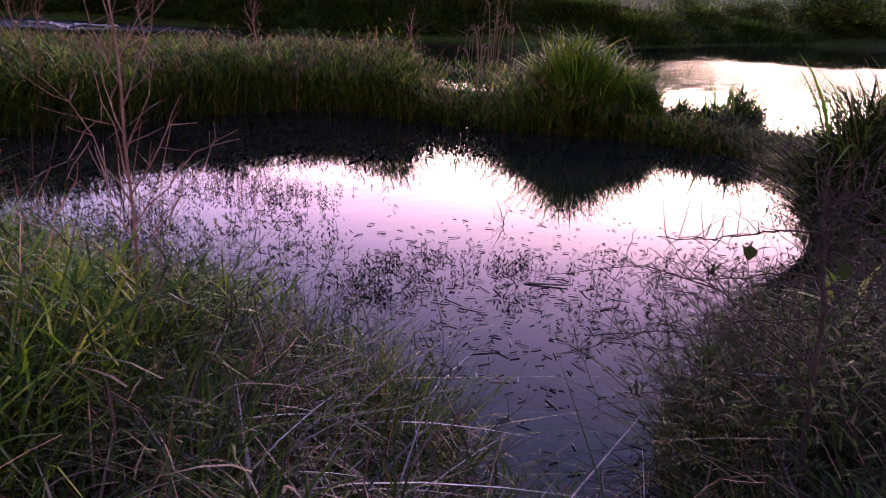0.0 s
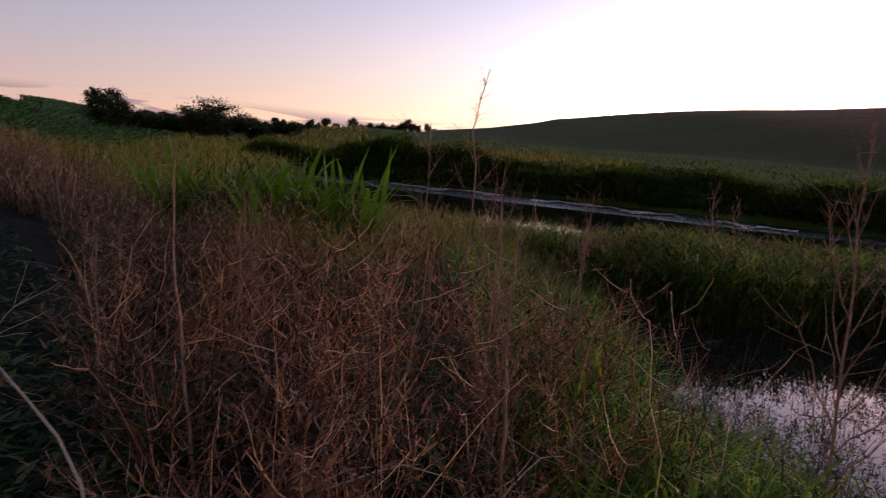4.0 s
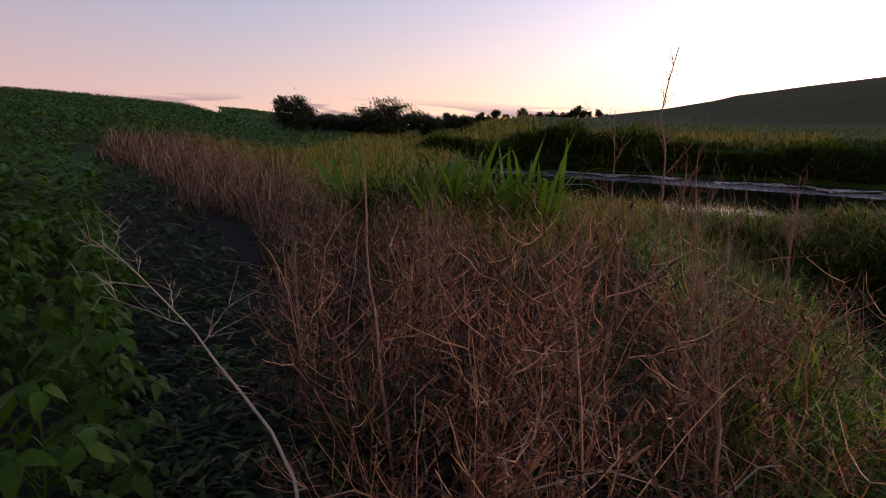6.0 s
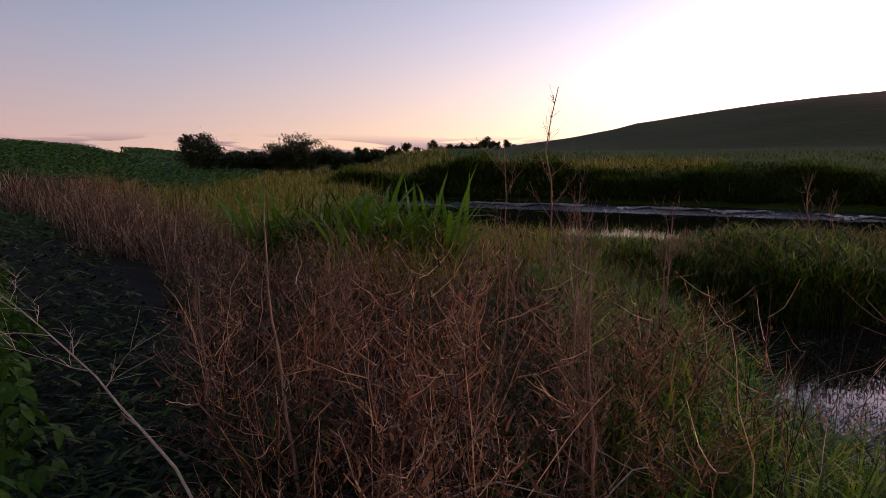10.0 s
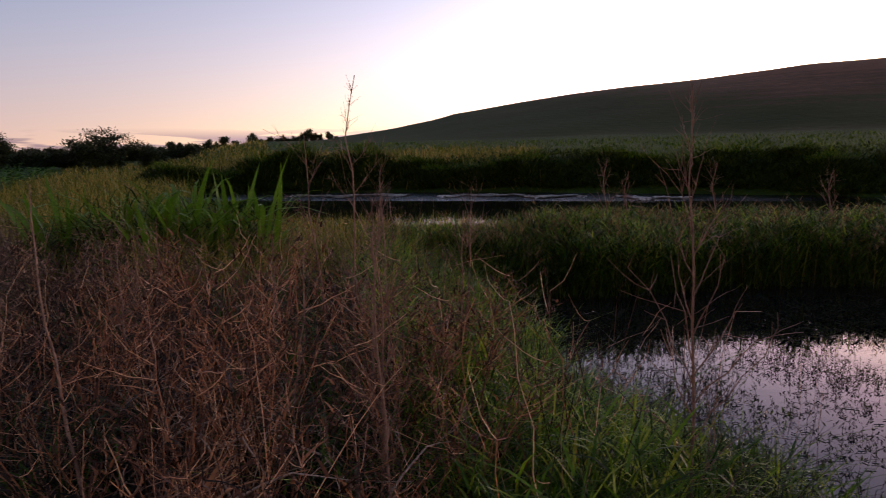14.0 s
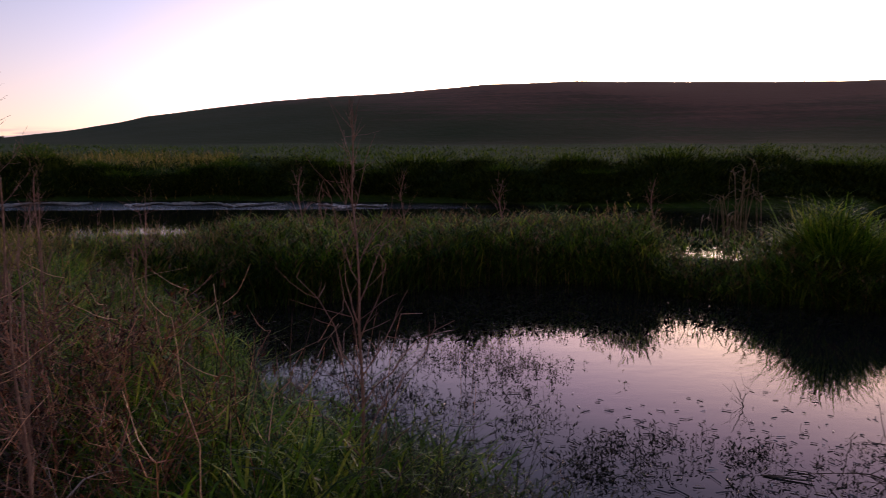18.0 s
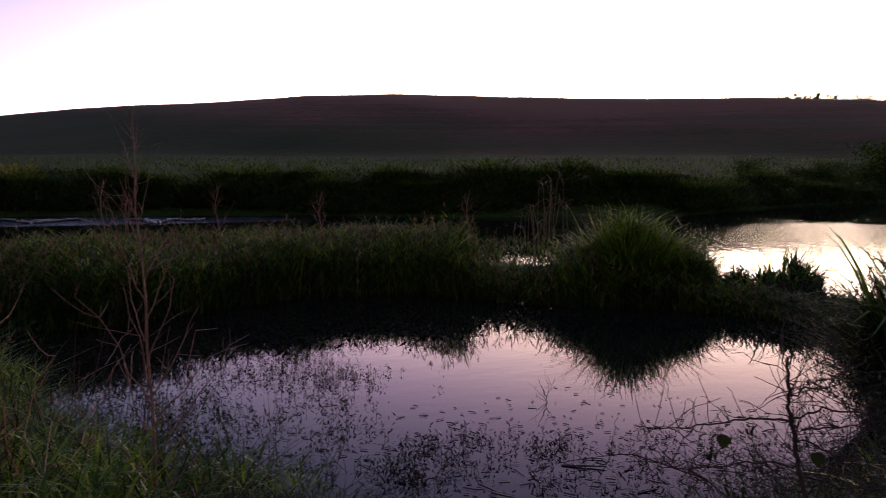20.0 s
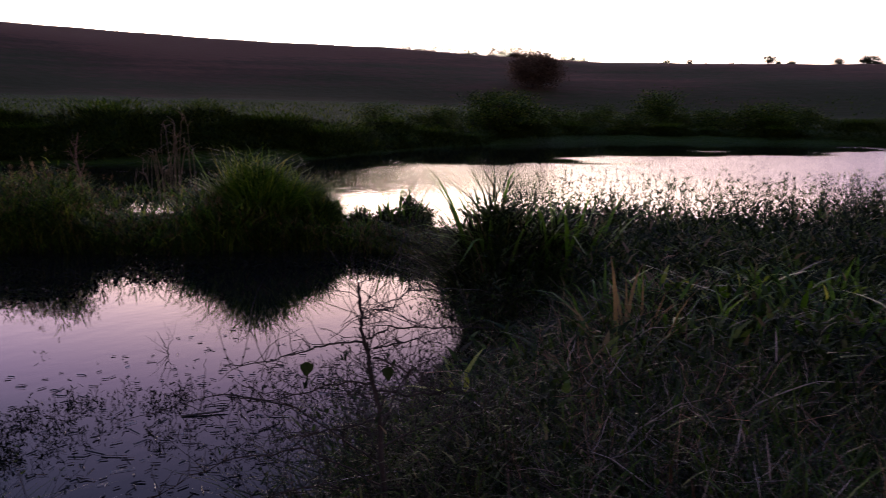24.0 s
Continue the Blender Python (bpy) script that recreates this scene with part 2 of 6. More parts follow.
def water_mat(name, calm, breeze):
    """Mirror-still water; where the breeze touches the lake, small ripples."""
    m, n, l = mat_new(name)
    co = n.new("ShaderNodeTexCoord")
    st = n.new("ShaderNodeMapping")
    st.inputs["Scale"].default_value = (0.6, 1.0, 1.0)
    l.new(co.outputs["Object"], st.inputs["Vector"])
    a = n.new("ShaderNodeTexNoise")
    a.inputs["Scale"].default_value, a.inputs["Detail"].default_value = 2.5, 1
    b = n.new("ShaderNodeTexNoise")
    b.inputs["Scale"].default_value, b.inputs["Detail"].default_value = 9.0, 2
    l.new(st.outputs[0], a.inputs["Vector"])
    l.new(st.outputs[0], b.inputs["Vector"])
    patch = n.new("ShaderNodeTexNoise")
    patch.inputs["Scale"].default_value, patch.inputs["Detail"].default_value = 0.12, 2
    l.new(co.outputs["Object"], patch.inputs["Vector"])
    sep = n.new("ShaderNodeSeparateXYZ")
    l.new(co.outputs["Object"], sep.inputs[0])
    mr = n.new("ShaderNodeMapRange")
    mr.inputs["From Min"].default_value, mr.inputs["From Max"].default_value = 12.0, 26.0
    l.new(sep.outputs["X"], mr.inputs["Value"])
    far = n.new("ShaderNodeMapRange")
    far.inputs["From Min"].default_value, far.inputs["From Max"].default_value = 28.6, 29.6
    far.inputs["To Max"].default_value = 14.0
    mr.inputs["To Max"].default_value = 1.0
    calm_y = n.new("ShaderNodeMath")
    calm_y.operation = "MULTIPLY_ADD"
    calm_y.inputs[1].default_value = 0.1
    l.new(sep.outputs["X"], calm_y.inputs[0])
    l.new(sep.outputs["Y"], calm_y.inputs[2])
    calm_n = n.new("ShaderNodeMath")
    calm_n.operation = "MULTIPLY_ADD"
    calm_n.inputs[1].default_value = 26.0
    l.new(patch.outputs["Fac"], calm_n.inputs[0])
    l.new(calm_y.outputs[0], calm_n.inputs[2])
    lee = n.new("ShaderNodeMapRange")
    for k, v in zip(("From Min", "From Max", "To Min", "To Max"), (34.8, 38.4, 1.0, 0.03)):
        lee.inputs[k].default_value = v
    l.new(calm_n.outputs[0], lee.inputs["Value"])
    open_water = n.new("ShaderNodeMath")
    open_water.operation = "MULTIPLY"
    l.new(mr.outputs[0], open_water.inputs[0])
    l.new(lee.outputs[0], open_water.inputs[1])
    west = n.new("ShaderNodeMapRange")
    for k, v in zip(("From Min", "From Max", "To Min", "To Max"), (1.0, 5.0, 1.0, 0.0)):
        west.inputs[k].default_value = v
    l.new(sep.outputs["X"], west.inputs["Value"])
    wf = n.new("ShaderNodeMath")
    wf.operation = "MULTIPLY"
    l.new(far.outputs[0], wf.inputs[0])
    l.new(west.outputs[0], wf.inputs[1])
    l.new(sep.outputs["Y"], far.inputs["Value"])
    mx = n.new("ShaderNodeMath")
    mx.operation = "MAXIMUM"
    l.new(open_water.outputs[0], mx.inputs[0])
    l.new(wf.outputs[0], mx.inputs[1])
    mm = n.new("ShaderNodeMath")
    mm.operation = "MULTIPLY"
    l.new(mx.outputs[0], mm.inputs[0])
    l.new(patch.outputs["Fac"], mm.inputs[1])
    amt = n.new("ShaderNodeMath")
    amt.operation = "MULTIPLY_ADD"
    amt.inputs[1].default_value, amt.inputs[2].default_value = breeze, calm
    l.new(mm.outputs[0], amt.inputs[0])
    bp = n.new("ShaderNodeBump")
    bp.inputs["Strength"].default_value = 1.0
    l.new(amt.outputs[0], bp.inputs["Distance"])
    l.new(b.outputs["Fac"], bp.inputs["Height"])
    bq = n.new("ShaderNodeBump")
    bq.inputs["Strength"].default_value, bq.inputs["Distance"].default_value = 1.0, calm * 2
    l.new(a.outputs["Fac"], bq.inputs["Height"])
    l.new(bp.outputs[0], bq.inputs["Normal"])
    pb = n.new("ShaderNodeBsdfPrincipled")
    pb.inputs["Base Color"].default_value = (0.010, 0.010, 0.011, 1)
    ruffled = n.new("ShaderNodeMath")
    ruffled.operation = "MULTIPLY_ADD"
    ruffled.inputs[1].default_value, ruffled.inputs[2].default_value = min(0.2, breeze * 20), 0.02
    capped = n.new("ShaderNodeMath")
    capped.operation = "MINIMUM"
    capped.inputs[1].default_value = 1.0
    l.new(mx.outputs[0], capped.inputs[0])
    l.new(capped.outputs[0], ruffled.inputs[0])
    l.new(ruffled.outputs[0], pb.inputs["Roughness"])
    pb.inputs["IOR"].default_value = 1.333
    l.new(bq.outputs[0], pb.inputs["Normal"])
    out = n.new("ShaderNodeOutputMaterial")
    l.new(pb.outputs[0], out.inputs["Surface"])
    return m


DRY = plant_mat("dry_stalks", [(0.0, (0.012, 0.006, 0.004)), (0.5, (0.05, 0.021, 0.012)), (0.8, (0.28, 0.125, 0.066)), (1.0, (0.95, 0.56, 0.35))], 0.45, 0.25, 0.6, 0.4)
TWIG = plant_mat("brown_twigs", [(0.0, (0.06, 0.020, 0.009)), (0.4, (0.26, 0.088, 0.036)), (0.75, (0.70, 0.28, 0.12)), (1.0, (1.0, 0.60, 0.34))], 0.38, 0.1, 0.5, 0.5)
RUST = plant_mat("rusty_dead_leaves", [(0.0, (0.03, 0.010, 0.005)), (0.6, (0.15, 0.052, 0.024)), (1.0, (0.5, 0.21, 0.095))], 0.55, 0.3, 0.5)
# far bank grass in a dark tone that carries the shade of its front
BANKSHADED = plant_mat("shaded_bank_blades", [(0.0, (0.008, 0.020, 0.002)), (0.6, (0.03, 0.060, 0.006)), (1.0, (0.10, 0.12, 0.014))], 0.7, 0.3, 0.6, 0.1)
# low dead grass, mostly near-black to paint the shade deep in the mound
SHADETHATCH = plant_mat("shaded_thatch", [(0.0, (0.008, 0.005, 0.004)), (0.7, (0.03, 0.014, 0.009)), (0.9, (0.13, 0.055, 0.03)), (1.0, (0.5, 0.25, 0.14))], 0.6, 0.2)
PALE = plant_mat("pale_straw", [(0.0, (0.018, 0.014, 0.014)), (0.5, (0.07, 0.054, 0.052)), (0.8, (0.28, 0.225, 0.215)), (1.0, (0.85, 0.72, 0.68))], 0.4, 0.25, 0.6, 0.45)
TAN = plant_mat("tan_grass", [(0.0, (0.04, 0.024, 0.014)), (0.5, (0.15, 0.085, 0.055)), (0.8, (0.34, 0.2, 0.13)), (1.0, (0.62, 0.42, 0.29))], 0.6, 0.3)
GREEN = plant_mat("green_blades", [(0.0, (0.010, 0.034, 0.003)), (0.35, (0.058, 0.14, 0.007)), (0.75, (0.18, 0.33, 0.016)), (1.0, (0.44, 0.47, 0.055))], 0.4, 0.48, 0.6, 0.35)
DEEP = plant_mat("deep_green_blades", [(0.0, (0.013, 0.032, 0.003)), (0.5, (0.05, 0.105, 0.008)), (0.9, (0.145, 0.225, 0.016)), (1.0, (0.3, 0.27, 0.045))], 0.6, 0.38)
MIXED = plant_mat("mixed_blades", [(0.0, (0.010, 0.022, 0.003)), (0.45, (0.038, 0.078, 0.007)), (0.72, (0.10, 0.18, 0.014)), (0.82, (0.06, 0.032, 0.022)), (0.94, (0.17, 0.105, 0.075)), (1.0, (0.55, 0.40, 0.31))], 0.45, 0.4)
MEADOW = plant_mat("meadow_blades", [(0.0, (0.05, 0.065, 0.007)), (0.4, (0.17, 0.19, 0.02)), (0.75, (0.32, 0.26, 0.05)), (1.0, (0.55, 0.36, 0.12))], 0.5, 0.4)
# far bank and plain grass in the lighter tone of the lit top
MEADOWLIT = plant_mat("lit_bank_top_blades", [(0.0, (0.024, 0.07, 0.005)), (0.5, (0.07, 0.145, 0.009)), (1.0, (0.17, 0.23, 0.02))], 0.55, 0.45, 0.7, 0.12)
SEEDHEAD = plant_mat("brown_seed_heads", [(0.0, (0.05, 0.04, 0.012)), (0.5, (0.19, 0.125, 0.045)), (1.0, (0.42, 0.27, 0.12))], 0.6, 0.4, 0.5)
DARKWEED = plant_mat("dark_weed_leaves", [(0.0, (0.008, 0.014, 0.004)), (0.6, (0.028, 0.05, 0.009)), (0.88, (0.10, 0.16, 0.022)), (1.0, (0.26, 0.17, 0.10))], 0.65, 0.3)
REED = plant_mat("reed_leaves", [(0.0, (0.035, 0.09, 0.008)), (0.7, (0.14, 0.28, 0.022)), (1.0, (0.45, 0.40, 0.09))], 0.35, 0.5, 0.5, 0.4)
SOY = plant_mat("crop_leaves", [(0.0, (0.016, 0.05, 0.005)), (0.6, (0.045, 0.11, 0.011)), (1.0, (0.11, 0.22, 0.024))], 0.55, 0.35, 0.5, 0.15)
DEADREED = plant_mat("dead_reed_straw", [(0.0, (0.10, 0.075, 0.035)), (1.0, (0.32, 0.24, 0.13))], 0.6, 0.3, 0.4)
TREELEAF = plant_mat("tree_leaves", [(0.0, (0.02, 0.032, 0.012)), (1.0, (0.07, 0.08, 0.028))], 0.6, 0.15)
HILLLEAF = plant_mat("hillside_leaves", [(0.0, (0.10, 0.062, 0.038)), (1.0, (0.26, 0.17, 0.105))], 0.7, 0.5)
FLOAT = plant_mat("pond_leaves", [(0.0, (0.008, 0.010, 0.005)), (1.0, (0.03, 0.03, 0.014))], 0.8, 0.1, 0.4, 0.05)
# pale tone that paints glints of ruffled lake water
GLINT = plant_mat("painted_glint", [(0.0, (0.22, 0.19, 0.15)), (1.0, (0.66, 0.58, 0.5))], 0.3, 0.0, 0.3, 0.5)
BARK = solid_mat("grey_bark", [(0.3, (0.10, 0.07, 0.055)), (0.55, (0.22, 0.16, 0.125)), (0.8, (0.42, 0.33, 0.27))], 12, 0.6, 0.5, 90)
REDBARK = solid_mat("brown_twig_bark", [(0.3, (0.12, 0.065, 0.045)), (0.55, (0.3, 0.17, 0.12)), (0.8, (0.55, 0.37, 0.28))], 14, 0.55, 0.5, 90)
DARKBARK = solid_mat("dark_twig_bark", [(0.3, (0.03, 0.024, 0.02)), (0.6, (0.07, 0.055, 0.045)), (0.8, (0.13, 0.11, 0.09))], 14, 0.85, 0.5, 90)
PALEBARK = solid_mat("pale_branch_bark", [(0.3, (0.26, 0.19, 0.15)), (0.55, (0.46, 0.35, 0.28)), (0.8, (0.68, 0.55, 0.46))], 12, 0.5, 0.4, 90)
RUSTBARK = solid_mat("rusty_stem_bark", [(0.3, (0.26, 0.11, 0.055)), (0.55, (0.52, 0.25, 0.13)), (0.8, (0.8, 0.48, 0.29))], 12, 0.45, 0.4, 90)
SOIL = solid_mat("damp_soil", [(0.3, (0.012, 0.010, 0.008)), (0.6, (0.03, 0.024, 0.018)), (0.8, (0.06, 0.05, 0.036))], 3, 0.95, 0.6, 30)
TURF = solid_mat("meadow_turf", [(0.3, (0.015, 0.038, 0.003)), (0.55, (0.027, 0.062, 0.005)), (0.75, (0.050, 0.082, 0.012))], 0.15, 0.95, 0.6, 3)
FIELD = solid_mat("crop_field", [(0.3, (0.02, 0.05, 0.014)), (0.55, (0.035, 0.085, 0.022)), (0.75, (0.05, 0.11, 0.03))], 0.25, 0.95, 0.6, 4)


def hill_mat():
    """Dry brown pasture above, greener to one side and lower down, with contour rows."""
    m, n, l = mat_new("hill_pasture")
    co = n.new("ShaderNodeTexCoord")
    sep = n.new("ShaderNodeSeparateXYZ")
    l.new(co.outputs["Object"], sep.inputs[0])
    big = n.new("ShaderNodeTexNoise")
    big.inputs["Scale"].default_value, big.inputs["Detail"].default_value = 0.018, 4
    fine = n.new("ShaderNodeTexNoise")
    fine.inputs["Scale"].default_value, fine.inputs["Detail"].default_value = 0.5, 5
    rows = n.new("ShaderNodeTexNoise")
    mp = n.new("ShaderNodeMapping")
    mp.inputs["Scale"].default_value = (0.012, 0.012, 1.1)
    rows.inputs["Scale"].default_value, rows.inputs["Detail"].default_value = 1.0, 3
    l.new(co.outputs["Object"], big.inputs["Vector"])
    l.new(co.outputs["Object"], fine.inputs["Vector"])
    l.new(co.outputs["Object"], mp.inputs["Vector"])
    l.new(mp.outputs[0], rows.inputs["Vector"])
    side = n.new("ShaderNodeMapRange")
    for k, v in zip(("From Min", "From Max", "To Min", "To Max"), (-60, 30, -0.25, 0.2)):
        side.inputs[k].default_value = v
    l.new(sep.outputs["X"], side.inputs["Value"])
    high = n.new("ShaderNodeMapRange")
    for k, v in zip(("From Min", "From Max", "To Min", "To Max"), (6, 24, -0.32, 0.25)):
        high.inputs[k].default_value = v
    l.new(sep.outputs["Z"], high.inputs["Value"])
    last = big.outputs["Fac"]
    for extra, w in ((side.outputs[0], 1.0), (high.outputs[0], 1.0), (rows.outputs["Fac"], 0.35), (fine.outputs["Fac"], 0.3)):
        ad = n.new("ShaderNodeMath")
        ad.operation = "MULTIPLY_ADD"
        ad.inputs[1].default_value = w
        l.new(extra, ad.inputs[0])
        l.new(last, ad.inputs[2])
        last = ad.outputs[0]
    cr = ramp(n, [(0.45, (0.022, 0.040, 0.008)), (0.7, (0.040, 0.046, 0.013)), (0.88, (0.085, 0.048, 0.026)), (1.0, (0.15, 0.070, 0.042))])
    l.new(last, cr.inputs[0])
    bp = n.new("ShaderNodeBump")
    bp.inputs["Strength"].default_value, bp.inputs["Distance"].default_value = 0.5, 0.25
    l.new(fine.outputs["Fac"], bp.inputs["Height"])
    pb = n.new("ShaderNodeBsdfPrincipled")
    pb.inputs["Roughness"].default_value, pb.inputs["Specular IOR Level"].default_value = 0.95, 0.1
    l.new(cr.outputs[0], pb.inputs["Base Color"])
    l.new(bp.outputs[0], pb.inputs["Normal"])
    out = n.new("ShaderNodeOutputMaterial")
    l.new(pb.outputs[0], out.inputs["Surface"])
    return m


HILL = hill_mat()
POND_WATER = water_mat("pond_water", 0.0004, 0.0)
LAKE_WATER = water_mat("lake_water", 0.0007, 0.011)

# ---- shape of the land ----
CX, CY, EYE_Z = 0.1, 0.45, 1.9
POND = np.array([(-2.7, 9.5), (-2.2, 8.2), (-1.2, 6.4), (-0.7, 5.0), (-0.1, 4.35), (0.6, 4.0), (1.0, 3.6), (1.22, 3.0), (1.24, 2.4), (1.35, 2.05), (1.72, 2.15),
                 (1.98, 2.72), (2.3, 3.05), (3.0, 3.25), (3.9, 3.5), (4.6, 4.0), (5.2, 4.75), (6.0, 5.5), (6.9, 6.2), (7.5, 7.0), (7.8, 7.7), (7.5, 8.4), (6.9, 9.1), (6.1, 9.6), (5.3, 10.1), (4.7, 10.5), (4.1, 11.2),
                 (3.2, 12.0), (1.8, 11.9), (0.4, 11.4), (-1.1, 10.5), (-2.0, 10.1)])
LAKE = np.array([(-22.5, 31.5), (-14, 22.5), (-9, 18.0), (-5, 16.2), (0, 15.6), (4, 15.2), (6.2, 14.0), (7.6, 12.4), (8.5, 10.8), (8.9, 9.4), (9.2, 7.8), (9.6, 6.4), (10.8, 5.0),
                 (13.5, 4.0), (20, 3.4), (34, 1.5), (60, -4), (90, -14), (95, 14), (74, 24), (58, 38), (34, 35), (19, 27.5), (10.5, 29.1), (5.6, 31.9), (0, 33.2), (-4.7, 34.4), (-9.8, 34.8), (-17.6, 35.0), (-22, 34)])
SKY_EL = np.array([(-180, 1.5), (-100, 2.0), (-68, 1.69), (-58, 1.25), (-51, 0.8), (-46, 0.1), (-33, 0.05), (-28, 0.55), (-25, 1.05), (-21, 1.52), (-17.6, 2.15),
                   (-16.4, 2.5), (-12, 3.1), (-8, 3.65), (-4, 4.08), (2, 4.46), (8, 4.97), (14, 5.12), (22, 4.90), (30, 4.74), (40, 4.57), (44, 4.31),
                   (47.5, 4.12), (55, 3.76), (60, 3.68), (72, 3.44), (100, 2.6), (180, 1.5)])


FAR_AZ = [-40, -31, -16, 0, 20, 36, 45, 57, 72, 95]
FAR_R = [40, 39.5, 36, 33.2, 30.6, 34, 47, 71, 78, 96]


def smooth(a, b, x):
    t = np.clip((x - a) / (b - a), 0, 1)
    return t * t * (3 - 2 * t)


def inside(poly, x, y):
    r = np.zeros(x.shape, bool)
    for (x1, y1), (x2, y2) in zip(poly, np.roll(poly, -1, 0)):
        hit = (y1 > y) != (y2 > y)
        r ^= hit & (x < (x2 - x1) * (y - y1) / (y2 - y1 + 1e-12) + x1)
    return r


def shore(poly, x, y):
    """Distance to the waterline, negative on the water."""
    d = np.full(x.shape, 1e9)
    for (x1, y1), (x2, y2) in zip(poly, np.roll(poly, -1, 0)):
        t = np.clip(((x - x1) * (x2 - x1) + (y - y1) * (y2 - y1)) / ((x2 - x1) ** 2 + (y2 - y1) ** 2), 0, 1)
        d = np.minimum(d, np.hypot(x - x1 - t * (x2 - x1), y - y1 - t * (y2 - y1)))
    return np.where(inside(poly, x, y), -d, d)


def wave(x, y, s):
    return (np.sin(x * s + 1.3) * np.cos(y * s * 0.83 + 0.4) + 0.5 * np.sin(x * s * 2.3 + y * s * 1.7) + 0.25 * np.sin(x * s * 5.1 - y * s * 4.3 + 2)) / 1.75


def ground(x, y):
    x, y = np.asarray(x, float), np.asarray(y, float)
    dx, dy = x - CX, y - CY
    r, az = np.hypot(dx, dy), np.degrees(np.arctan2(dx, dy))
    d = np.minimum(shore(POND, x, y), shore(LAKE, x, y) )
    d = d + 0.12 * wave(x, y, 2.1) * smooth(40, 15, r)
    land = 0.42 * smooth(0.0, 1.1, d) + 0.05 * wave(x, y, 1.3) * smooth(0.3, 1.5, d)
    land = np.where(d < 0, -0.45 * smooth(0, -1.2, d), land)
    el = np.interp(az, SKY_EL[:, 0], SKY_EL[:, 1])
    left = smooth(-48, -56, az)
    crest = np.where(az < -40, 180.0, 250.0)
    foot = np.where(az < -40, 6.0, 115.0)
    z_top = EYE_Z + np.tan(np.radians(el)) * crest
    far_shore = np.interp(az, FAR_AZ, FAR_R)
    side = smooth(-40, -30, az) * smooth(110, 95, az)
    plain = 0.42 + side * (0.75 + 0.034 * np.clip(r - far_shore - 5, 0, 80))
    land = land + side * (0.95 - 0.35 * smooth(30, 42, az)) * smooth(0.0, 2.6, r - far_shore) * (1 + (0.45 * wave(x, y, 0.5) + 0.18 * wave(x, y, 1.3)) * smooth(12, 5, r - far_shore))
    strip = smooth(-42, -36, az) * smooth(4, 0, az) * smooth(10.5, 13, r) * smooth(29, 25, r)
    spit = smooth(18, 20, az) * smooth(50, 46, az) * smooth(8.0, 9.0, r) * smooth(15, 13, r)
    gap = smooth(20, 21.5, az) * smooth(28.5, 27, az) * smooth(11.5, 13, r) * smooth(17, 15, r)
    land = np.where(land > 0, land * (1 - 0.6 * strip) * (1 - 0.4 * spit) * (1 - 0.85 * gap), land)
    t = np.clip((r - foot) / (crest - foot), 0, 1)
    rise = np.where(az < -40, t, np.sin(t * math.pi / 2) ** 1.15)
    far = plain + (z_top - plain) * rise
    beyond = np.clip(r - crest, 0, None)
    far = far - 0.0006 * beyond ** 1.3
    w = np.where(az < -40, left * smooth(4, 10, r), smooth(1, 14, r - far_shore))
    w = np.where((az > -53) & (az < -40), np.maximum(w, smooth(60, 160, r)), w)
    w = np.where(np.abs(az) > 95, smooth(5, 30, r), w)
    return land * (1 - w) + far * w + 0.5 * wave(x, y, 0.05) * smooth(60, 140, r) * (1 - smooth(200, 245, r)) * w


# ---- mesh helpers ----
def mesh_of(name, V, T, mats, index=None, smooth_it=False):
    V, T = np.asarray(V, np.float32).reshape(-1, 3), np.asarray(T, np.int32).reshape(-1, 3)
    me = bpy.data.meshes.new(name)
    me.vertices.add(len(V))
    me.vertices.foreach_set("co", V.ravel())
    me.loops.add(T.size)
    me.loops.foreach_set("vertex_index", T.ravel())
    me.polygons.add(len(T))
    me.polygons.foreach_set("loop_start", np.arange(0, T.size, 3, dtype=np.int32))
    for m in (mats if isinstance(mats, (list, tuple)) else [mats]):
        me.materials.append(m)
    if index is not None:
        me.polygons.foreach_set("material_index", np.asarray(index, np.int32))
    me.polygons.foreach_set("use_smooth", np.full(len(T), smooth_it))
    me.update(calc_edges=True)
    return me


def joined(parts):
    Vs, Ts, k = [], [], 0
    for V, T in parts:
        V, T = np.asarray(V).reshape(-1, 3), np.asarray(T).reshape(-1, 3)
        Vs.append(V)
        Ts.append(T + k)
        k += len(V)
    return np.concatenate(Vs), np.concatenate(Ts)


